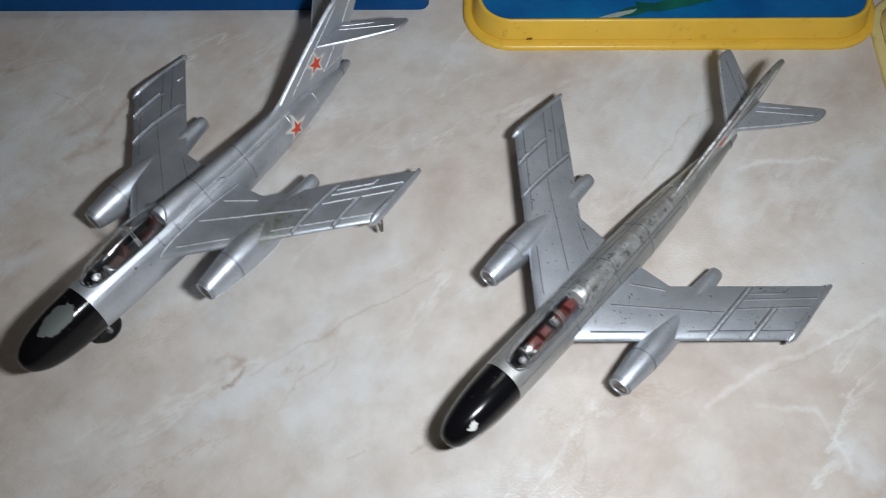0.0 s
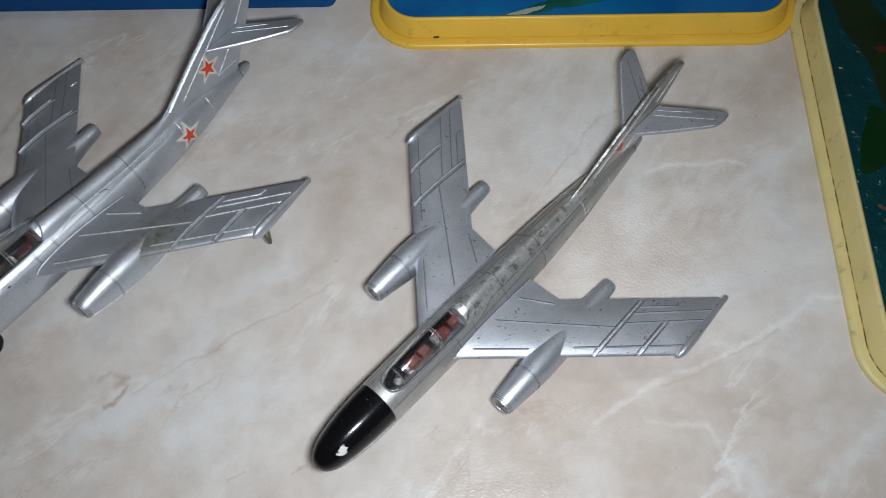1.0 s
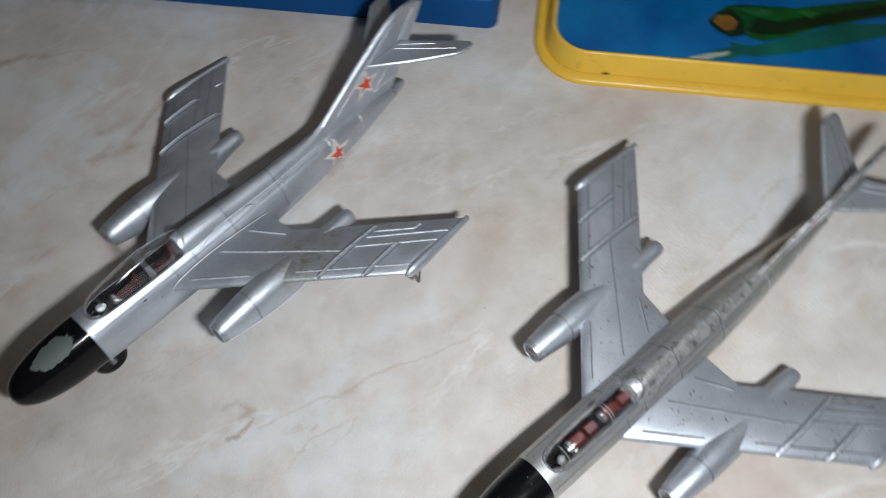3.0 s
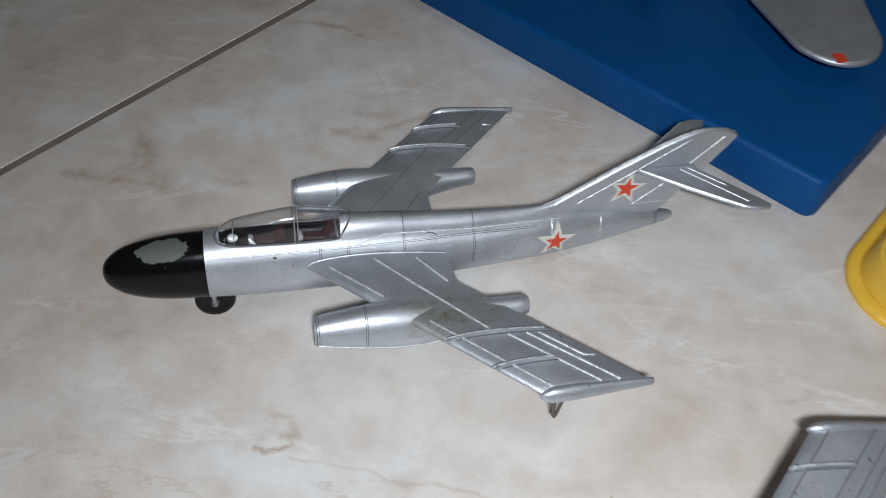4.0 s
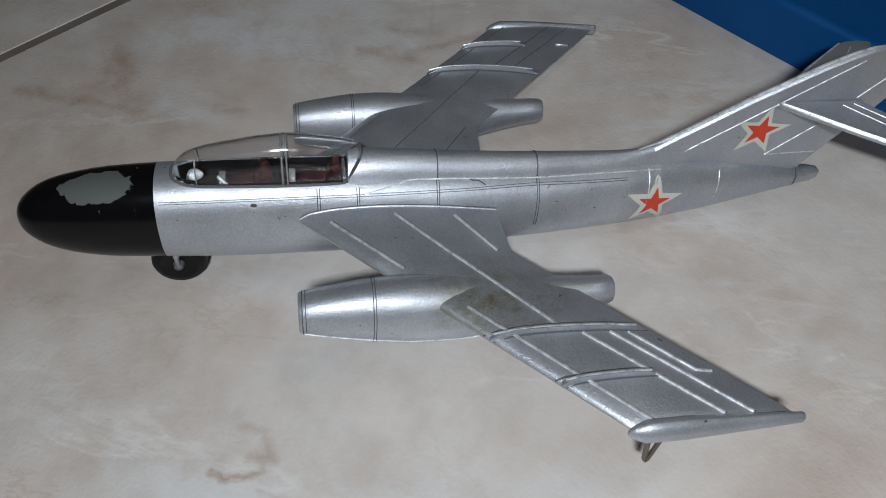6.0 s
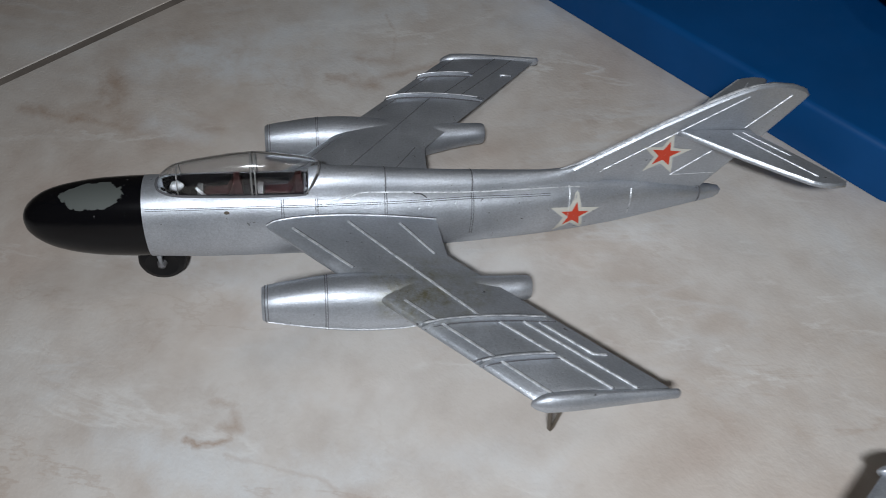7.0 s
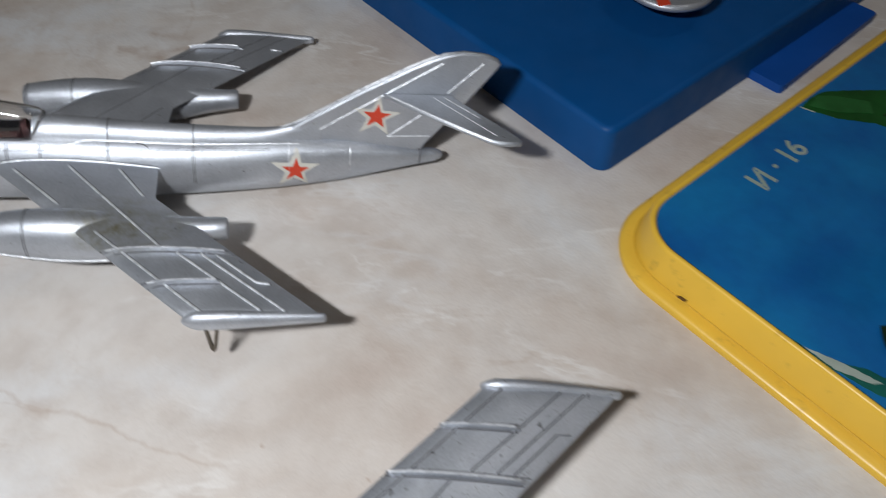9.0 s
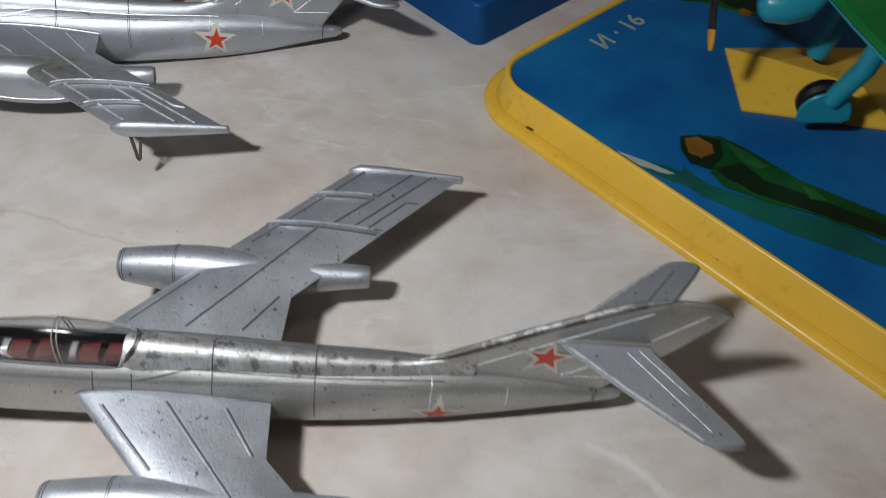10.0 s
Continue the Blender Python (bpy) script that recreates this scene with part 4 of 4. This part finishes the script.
PRINT_TEAL = card_print("sea_green_print", (0.004, 0.045, 0.040), (0.010, 0.15, 0.11), 0.3)
PRINT_LEAF = card_print("leaf_green_print", (0.006, 0.05, 0.008), (0.03, 0.19, 0.05), 0.3)
PRINT_DEEP = card_print("deep_green_print", (0.002, 0.016, 0.004), (0.005, 0.045, 0.010), 0.2)
PRINT_DARK = card_print("dark_olive_print", (0.005, 0.012, 0.004), (0.010, 0.030, 0.008), 0.3)
PRINT_ORANGE = card_print("ochre_print", (0.12, 0.05, 0.01), (0.30, 0.14, 0.02), 0.3)
PRINT_WHITE = card_print("pale_print", (0.22, 0.30, 0.26), (0.46, 0.50, 0.44), 0.35)
PRINT_RED = card_print("faded_red_print", (0.05, 0.010, 0.006), (0.12, 0.02, 0.012), 0.3)
PRINT_GOLD = card_print("gold_print", (0.06, 0.045, 0.025), (0.17, 0.12, 0.06), 0.2)


def grime(name, clean, dirty, level):
    m, nodes, links, s = material(name)
    links.new(ramp(nodes, links, noise_tex(nodes, links, 170, 6, 0.75), [(level, clean), (level + 0.06, dirty)]), s.inputs["Base Color"])
    s.inputs["Roughness"].default_value = 0.6
    return m


GRIME_LIGHT = grime("seam_of_yellow_tray", (0.62, 0.37, 0.03), (0.20, 0.10, 0.02), 0.60)
CHIP = plastic("dark_chip", (0.10, 0.05, 0.012), 0.6)
GRIME_DARK = grime("seam_of_aged_tray", (0.50, 0.36, 0.11), (0.07, 0.045, 0.02), 0.46)
TRAY1 = pose(0.0848, 0.3672, 0, 0, 0, -6.4)
tray_one, card_one = build_tray(TRAY1, 0.2285, 0.250, YELLOW, CARD_BLUE, "yellow plastic tray framing a blue picture card", GRIME_LIGHT)
TRAY2 = pose(0.2845, 0.1495, 0, 0, 0, -7.4)
tray_two, card_two = build_tray(TRAY2, 0.170, 0.231, CREAM, CARD_TEAL, "aged pale-yellow tray framing a dark teal card", GRIME_DARK)


def on_tray(inverse, points):
    """The points on a tray's own axes, kept within its rim."""
    spots = [inverse @ Vector((x, y, 0)) for x, y in points]
    return [(min(max(p.x, 0.0092), 0.2190), max(p.y, 0.0092)) for p in spots]


T1, T2 = TRAY1.inverted(), TRAY2.inverted()
Z1 = 0.01362
writing("И · 16", 0.0120, T1 @ pose(0.1185, 0.4183, Z1, 0, 0, 88), PRINT_WHITE, card_one, "pale lettering")
for (x, y), (dx, dy) in (((0.1203, 0.3664), (0.0017, 0.0004)),):
    flat_shape("chip", [tuple((T1 @ Vector((u, v, 0)))[:2]) for u, v in ((x - dx, y - dy), (x + dx * 0.8, y - dy * 1.2), (x + dx, y + dy), (x - dx * 0.7, y + dy * 0.8))], 0.0040, CHIP, tray_one, "small dark chip in the rim", 0.0006)
flat_shape("picture", on_tray(T1, [(0.1538, 0.3660), (0.1628, 0.3680), (0.1748, 0.3740), (0.1888, 0.3760), (0.1918, 0.3740), (0.1808, 0.3680), (0.1668, 0.3660), (0.1588, 0.3640)]), Z1 + 0.0000, PRINT_TEAL, card_one, "sea-green printed wing", ragged=0.00018)
flat_shape("picture", on_tray(T1, [(0.1578, 0.3670), (0.1698, 0.3710), (0.1798, 0.3720), (0.1778, 0.3700), (0.1678, 0.3670)]), Z1 + 0.0004, PRINT_WHITE, card_one, "", ragged=0.00018)
flat_shape("picture", on_tray(T1, [(0.1798, 0.3780), (0.1898, 0.3750), (0.2068, 0.3800), (0.2238, 0.3850), (0.2348, 0.3890), (0.2878, 0.3890), (0.2258, 0.3740), (0.2078, 0.3710), (0.1928, 0.3690), (0.1828, 0.3700)]), Z1 + 0.0002, PRINT_TEAL, card_one, "", ragged=0.00018)
flat_shape("picture", on_tray(T1, [(0.1768, 0.3970), (0.1818, 0.4010), (0.1928, 0.4010), (0.2028, 0.4000), (0.2138, 0.3990), (0.2238, 0.4000), (0.2798, 0.4070), (0.2828, 0.3990), (0.2238, 0.3860), (0.2108, 0.3810), (0.1958, 0.3780), (0.1888, 0.3810), (0.1868, 0.3890), (0.1828, 0.3960)]), Z1 + 0.0006, PRINT_GREEN, card_one, "green printed aircraft", ragged=0.00018)
flat_shape("picture", on_tray(T1, [(0.1888, 0.3840), (0.1948, 0.3930), (0.2048, 0.3900), (0.2168, 0.3930), (0.2798, 0.4040), (0.2808, 0.4010), (0.2198, 0.3860), (0.2058, 0.3820), (0.1948, 0.3820)]), Z1 + 0.0008, PRINT_DARK, card_one, "", ragged=0.00018)
flat_shape("picture", on_tray(T1, [(0.1848, 0.3990), (0.1938, 0.3990), (0.2028, 0.3970), (0.2008, 0.3940), (0.1928, 0.3940)]), Z1 + 0.0010, PRINT_LEAF, card_one, "", ragged=0.00018)
flat_shape("picture", on_tray(T1, [(0.2158, 0.3960), (0.2208, 0.3970), (0.2258, 0.3950), (0.2208, 0.3920)]), Z1 + 0.0010, PRINT_LEAF, card_one, "", ragged=0.00018)
flat_shape("picture", on_tray(T1, [(0.1708, 0.3900), (0.1758, 0.3960), (0.1828, 0.3980), (0.1878, 0.3910), (0.1878, 0.3820), (0.1808, 0.3800), (0.1748, 0.3840)]), Z1 + 0.0012, PRINT_DARK, card_one, "", ragged=0.00018)
flat_shape("picture", on_tray(T1, [(0.1728, 0.3900), (0.1758, 0.3940), (0.1818, 0.3940), (0.1848, 0.3900), (0.1828, 0.3850), (0.1778, 0.3840)]), Z1 + 0.0014, PRINT_ORANGE, card_one, "ochre printed nose", ragged=0.00018)
flat_shape("picture", on_tray(T1, [(0.1065, 0.4685), (0.1045, 0.476), (0.108, 0.483), (0.114, 0.49), (0.126, 0.502), (0.15, 0.515), (0.16, 0.505), (0.152, 0.484), (0.14, 0.4815), (0.131, 0.4795), (0.12, 0.4725)]), Z1 + 0.0000, PRINT_GREEN, card_one, "green printed aircraft", ragged=0.00018)
flat_shape("picture", on_tray(T1, [(0.1085, 0.4715), (0.1075, 0.479), (0.113, 0.484), (0.124, 0.49), (0.128, 0.484), (0.118, 0.4755)]), Z1 + 0.0002, PRINT_LEAF, card_one, "", ragged=0.00018)
flat_shape("picture", on_tray(T1, [(0.131, 0.486), (0.138, 0.498), (0.15, 0.508), (0.156, 0.502), (0.15, 0.486), (0.14, 0.484)]), Z1 + 0.0002, PRINT_DARK, card_one, "", ragged=0.00018)
flat_shape("picture", on_tray(T1, [(0.1455, 0.481), (0.1455, 0.4865), (0.1505, 0.4865), (0.1515, 0.482)]), Z1 + 0.0004, PRINT_ORANGE, card_one, "", ragged=0.00018)
flat_shape("picture", on_tray(T1, [(0.1065, 0.468), (0.1115, 0.469), (0.1115, 0.4697), (0.1062, 0.469)]), Z1 + 0.0002, PRINT_WHITE, card_one, "", ragged=0.00018)

writing("И·16", 0.0135, T2 @ pose(0.3225, 0.2115, Z1, 0, 0, 94), PRINT_GOLD, card_two, "gold lettering")
flat_shape("picture", on_tray(T2, [(0.327, 0.362), (0.345, 0.365), (0.352, 0.33), (0.353, 0.30), (0.349, 0.275), (0.338, 0.268), (0.332, 0.288), (0.334, 0.315), (0.328, 0.335)]), Z1, PRINT_DARK, card_two, "dark green printed aircraft", ragged=0.0004)
flat_shape("picture", on_tray(T2, [(0.3095, 0.254), (0.314, 0.268), (0.326, 0.290), (0.334, 0.284), (0.332, 0.268), (0.322, 0.256), (0.313, 0.2515)]), Z1 + 0.0002, PRINT_DEEP, card_two, ragged=0.0004)
red_mark = [(0.342 + x, 0.322 + y) for x, y in star_points(0.004, 0.0017, 0.3)]
flat_shape("picture", on_tray(T2, red_mark), Z1 + 0.0003, PRINT_RED, card_two, "red printed star")


def build_box(m, w, d, h, mat, label, name="storage_box", r=0.0055):
    box = thing(name, m, label, "plastic box")
    e = min(0.0024, h * 0.3)
    prof = [(0.004, 0.0), (0.0, 0.0004), (0.0002, h - e)] + [(0.0002 + e * (1 - math.cos(a)), h - e + e * math.sin(a)) for a in np.linspace(0.25, math.pi / 2, 6)]
    rings = [[Vector((x, y, z)) for x, y in rounded(w, d, r, i, 6)] for i, z in prof]
    part("body", loft(rings), mat, box, angle=50)
    return box


build_box(pose(-0.2715, 0.4367, 0, 0, 0, -6.5), 0.340, 0.200, 0.0205, BLUE, "blue plastic box lying closed on the tiles")
build_box(pose(0.0745, 0.4900, 0, 0, 0, -4.0), 0.0175, 0.080, 0.004, BLUE_DEEP, "thin deep-blue plastic bar beside the box", "plastic_bar", 0.002)


# ---- silver propeller toy on the blue box, only its wing tip and tail come into view ----
def build_silver_toy(m):
    toy = thing("toy_airplane", m, "silver toy airplane with rounded wings standing on the box", "toy airplane")
    rings = [oval(x * MM, z * MM, r * MM, r * 0.85 * MM, 24) for x, z, r in ((58, 10, 1), (56, 10, 5), (48, 9.5, 8), (25, 9.5, 9), (-10, 10, 8), (-45, 12, 5), (-72, 13.5, 2.4), (-78, 14, 0.6))]
    part("fuselage", loft(rings), SILVER, toy)
    for side in (1, -1):
        outline = [(26, 4), (24, 60), (18, 78), (8, 86), (-4, 86), (-14, 78), (-20, 62), (-24, 4)]
        fine = []
        for i in range(len(outline)):
            p0, p1, p2, p3 = (Vector(outline[(i + k - 1) % len(outline)]) for k in range(4))
            for k in range(4):
                u = k / 4
                fine.append(tuple(0.5 * (2 * p1 + (p2 - p0) * u + (2 * p0 - 5 * p1 + 4 * p2 - p3) * u * u + (3 * p1 - p0 - 3 * p2 + p3) * u**3)))
        wing = part("wing", prism(fine, 1.7, lambda u, v, w, s=side: Vector((u, s * v, 10.5 + v * 0.02 + w)) * MM), SILVER, toy, angle=60)
        part("wing_mark", loft([[Vector((x, side * y, z)) * MM for x, y in ((-6.0, 79.5), (-1.0, 79.5), (-0.6, 85.4), (-5.6, 85.6))] for z in (13.4, 14.05)]), STAR_RED, wing, "small red painted mark")
        stab = [(-58, 2), (-62, 22), (-66, 27), (-72, 27), (-75, 20), (-74, 2)]
        part("stabilizer", prism(stab, 1.0, lambda u, v, w, s=side: Vector((u, s * v, 14 + w)) * MM), SILVER, toy)
    part("fin", prism([(-54, 14), (-66, 30), (-74, 30), (-76, 14)], 1.0, lambda u, v, w: Vector((u, w, v)) * MM), SILVER, toy)
    part("skid", loft([oval(x * MM, 0.9 * MM, 0.9 * MM, 2.5 * MM, 12) for x in (30, 10, -10)]), TYRE, toy)
    return toy


ax = Vector((0.74, 0.67, 0)).normalized()
ay = Vector((ax.y, -ax.x, 0))
tip = Vector((0.0490, 0.4665, 0.0205)) - ay * 0.084 - ax * 0.004
build_silver_toy(Matrix.Translation(tip) @ Matrix((ax, Vector((-ay.x, -ay.y, 0)), (0, 0, 1))).transposed().to_4x4())

# ---- green propeller fighter on its faceted yellow foot, on the yellow tray ----
GREEN = plastic("gloss_green_paint", (0.006, 0.145, 0.030), 0.22, 0.12)
TURQUOISE = plastic("turquoise_paint", (0.010, 0.245, 0.340), 0.3, 0.10)
PROP_BLACK = plastic("gloss_black_plastic", (0.010, 0.010, 0.014), 0.22)
TIP_ORANGE = plastic("orange_tip_paint", (0.55, 0.24, 0.02), 0.35)


def build_foot(m):
    foot = thing("model_stand", m, "faceted yellow plastic stand on the picture card", "display stand")
    base = [(0.1555, 0.4525), (0.1800, 0.4205), (0.2290, 0.4490), (0.2050, 0.4990)]
    ridge = [(0.1790, 0.4455), (0.1795, 0.4450), (0.2105, 0.4520), (0.2100, 0.4530)]
    rings = [[Vector((x, y, z)) for x, y in pts] for pts, z in ((base, 0.0137), (base, 0.0147), (ridge, 0.0235))]
    part("block", loft(rings), YELLOW, foot, smooth=False)
    return foot


def build_fighter(m):
    """Nose towards +x, made 1:48."""
    toy = thing("toy_fighter", m, "green toy fighter, turquoise underside, black propeller", "toy airplane")
    table = [(0, 0, 11.5), (-4, 0, 13.0), (-12, 0, 13.4), (-30, 0.5, 12.6), (-70, 1.5, 9.0), (-100, 3, 4.4), (-124, 4, 1.6), (-126, 4, 0.4)]
    xs = np.linspace(0, -126, 38)
    rows = smooth_table(table, xs)
    for name, mat, lo, hi in (("upper_fuselage", GREEN, 0.10, math.pi - 0.10), ("lower_fuselage", TURQUOISE, math.pi - 0.10, 2 * math.pi + 0.10)):
        part(name, loft([[Vector((x, r * math.cos(a), z + r * math.sin(a))) * MM for a in np.linspace(lo, hi, 20)] for x, (z, r) in zip(xs, rows)], closed=False, cap=False), mat, toy)
    part("air_scoop", loft([oval(x * MM, z * MM, h * MM, w * MM, 20) for x, z, h, w in ((-12, -19, 1.5, 3), (-12.8, -19.4, 4.2, 5.5), (-15, -19.8, 6.0, 7.0), (-22, -20.2, 6.6, 7.6), (-29, -19.6, 5.8, 6.8), (-33, -18.2, 3.6, 4.6), (-35, -16.5, 1.0, 2.0))]), TURQUOISE, toy)
    part("cowling_face", loft([oval(x * MM, 0, r * MM, r * MM, 28, 2) for x, r in ((0, 11.5), (0.6, 10.5), (0.4, 4))]), TURQUOISE, toy)
    for side in (1, -1):
        out = [(-25, 8), (-31, 40), (-38, 70), (-45, 83), (-55, 89), (-65, 85), (-70, 70), (-74, 30), (-80, 8)]
        wing = part("wing", prism(out, 1.6, lambda u, v, w, s=side: Vector((u, s * v, -5.5 + v * 0.05 + w)) * MM), GREEN, toy, angle=60)
        under = [(x * 0.97 - 1.1, y * 0.985) for x, y in out]
        part("wing_underside", prism(under, 0.5, lambda u, v, w, s=side: Vector((u, s * v, -7.1 + v * 0.05 + w)) * MM), TURQUOISE, wing)
        leg = part("landing_leg", tube([Vector(p) * MM for p in (((-52, 22, -6), (-47, 19, -34), (-40, 17, -49)) if side > 0 else ((-52, -22, -6), (-48, -20, -38), (-42, -16.5, -52), (-41.5, -16.2, -53.5)))], [3.6 * MM] * 3 if side > 0 else [4.2 * MM, 4.2 * MM, 4.2 * MM, 3.4 * MM], 14), TURQUOISE, toy)
        part("stabilizer", prism([(-106, 2), (-111, 24), (-116, 30), (-122, 26), (-122, 2)], 0.9, lambda u, v, w, s=side: Vector((u, s * v, 5 + w)) * MM), GREEN, toy)
        if side < 0:
            continue
        rings = [[Vector((-38 + r * math.cos(a), side * (13.5 + y), -52 + r * math.sin(a))) * MM for a in np.linspace(0, 2 * math.pi, 25)[:-1]] for y, r in ((-3, 4), (-3.2, 7.2), (-1.5, 8.6), (1.5, 8.6), (3.0, 7.2), (3.1, 4))]
        wheel = part("wheel", loft(rings), TYRE, toy)
        cover = [(-38.5 + 9.2 * math.cos(a), -54 + 9.0 * math.sin(a)) for a in np.linspace(0.05, math.pi - 0.05, 14)] + [(-47.6, -56.6), (-45, -58), (-32, -58), (-29.4, -56.6)]
        part("wheel_cover", prism(cover, 0.6, lambda u, v, w, s=side: Vector((u, s * 18.2 + w, v)) * MM), TURQUOISE, wheel)
    part("fin", prism([(-102, 6), (-112, 24), (-120, 25), (-124, 6)], 0.9, lambda u, v, w: Vector((u, w, v)) * MM), GREEN, toy)
    spinner = part("spinner", loft([oval(x * MM, 0, r * MM, r * MM, 28, 2) for x, r in ((-1, 7.6), (3, 7.6), (7, 6.8), (11, 4.8), (14, 2.4), (15, 0.5))]), PROP_BLACK, toy, "pointed black spinner")
    for k in range(3):
        turn = Matrix.Rotation(radians(PROP_TURN + 120 * k), 4, "X")
        for name, mat, spans in (("blade", PROP_BLACK, [(4, 2.2), (9, 2.7), (17, 3.1), (25, 3.0)]), ("blade_tip", TIP_ORANGE, [(25, 3.0), (29, 2.5), (31.5, 1.4), (32.2, 0.4)])):
            rings = []
            for r, w in spans:
                rings.append([turn @ (Vector((4 + d * 0.7 + e, w * math.cos(a) * 0.95, r)) * MM) for a in np.linspace(0, 2 * math.pi, 13)[:-1] for d, e in ((math.sin(a), 0.25 * w * math.cos(a)),)])
            part(name, loft(rings), mat, toy if name == "blade" else spinner)
    return toy


PROP_TURN = 210
build_foot(Matrix.Identity(4))
back = Vector((0.82, 0.57, 0.0)).normalized()
nose = -back
left = Vector((0, 0, 1)).cross(nose).normalized()
build_fighter(Matrix.Translation((0.1600, 0.4127, 0.0745)) @ Matrix((nose, left, nose.cross(left))).transposed().to_4x4() @ Matrix.Rotation(radians(7), 4, "Y"))


# ---- plain room round the floor ----
def wall_paint():
    m, nodes, links, s = material("matt_wall_paint")
    links.new(ramp(nodes, links, noise_tex(nodes, links, 3, 6), [(0.3, (0.55, 0.52, 0.47)), (0.7, (0.62, 0.59, 0.54))]), s.inputs["Base Color"])
    s.inputs["Roughness"].default_value = 0.85
    bump(nodes, links, s, noise_tex(nodes, links, 160, 3), 0.3, 0.0008)
    return m


WALL = wall_paint()


def slab(name, lo, hi, label, category):
    bm = loft([[Vector((x, y, z)) for x, y in ((lo[0], lo[1]), (hi[0], lo[1]), (hi[0], hi[1]), (lo[0], hi[1]))] for z in (lo[2], hi[2])])
    ob = part(name, bm, WALL, None, smooth=False)
    ob.matrix_world = tile_axes
    return tagged(ob, label, category, "", "structure")


tile_axes = pose(-0.2475, 0.0400, 0, 0, 0, -5.2)
slab("wall_south", (-1.80, -1.90, 0.004), (2.40, -1.80, 2.66), "plain matt cream painted wall", "wall")
slab("wall_north", (-1.80, 2.40, 0.004), (2.40, 2.50, 2.66), "plain matt cream painted wall", "wall")
slab("wall_west", (-1.90, -1.90, 0.004), (-1.80, 2.50, 2.66), "plain matt cream painted wall", "wall")
slab("wall_east", (2.40, -1.90, 0.004), (2.50, 2.50, 2.66), "plain matt cream painted wall", "wall")
slab("ceiling", (-1.90, -1.90, 2.664), (2.50, 2.50, 2.76), "plain matt cream painted ceiling", "ceiling")

# ---- floor ----
floor = thing("floor", Matrix.Identity(4), "cream rose-veined marble tiles with thin grey joints", "floor", "", "structure")
part("grout_bed", loft([[tile_axes @ Vector((x, y, z)) for x, y in ((-1.9, -1.9), (2.5, -1.9), (2.5, 2.5), (-1.9, 2.5))] for z in (-0.03, -0.00035)]), GROUT, floor, smooth=False)
side_ = 0.600
bm = loft([[Vector((x, y, z)) for x, y in rounded(side_ - 0.0044, side_ - 0.0044, 0.0025, d, 2)] for d, z in ((0, -0.010), (0, -0.0003), (0.0002, -0.0001), (0.0006, 0.0))])
tile_mesh = part("tile", bm, TILE, floor, angle=60)
first = True
for i in range(-3, 4):
    for j in range(-3, 4):
        ob = tile_mesh if first else new("tile", tile_mesh.data)
        ob.parent = floor
        ob.matrix_local = tile_axes @ pose(i * side_ + 0.0015, j * side_ + 0.0015, 0)
        first = False
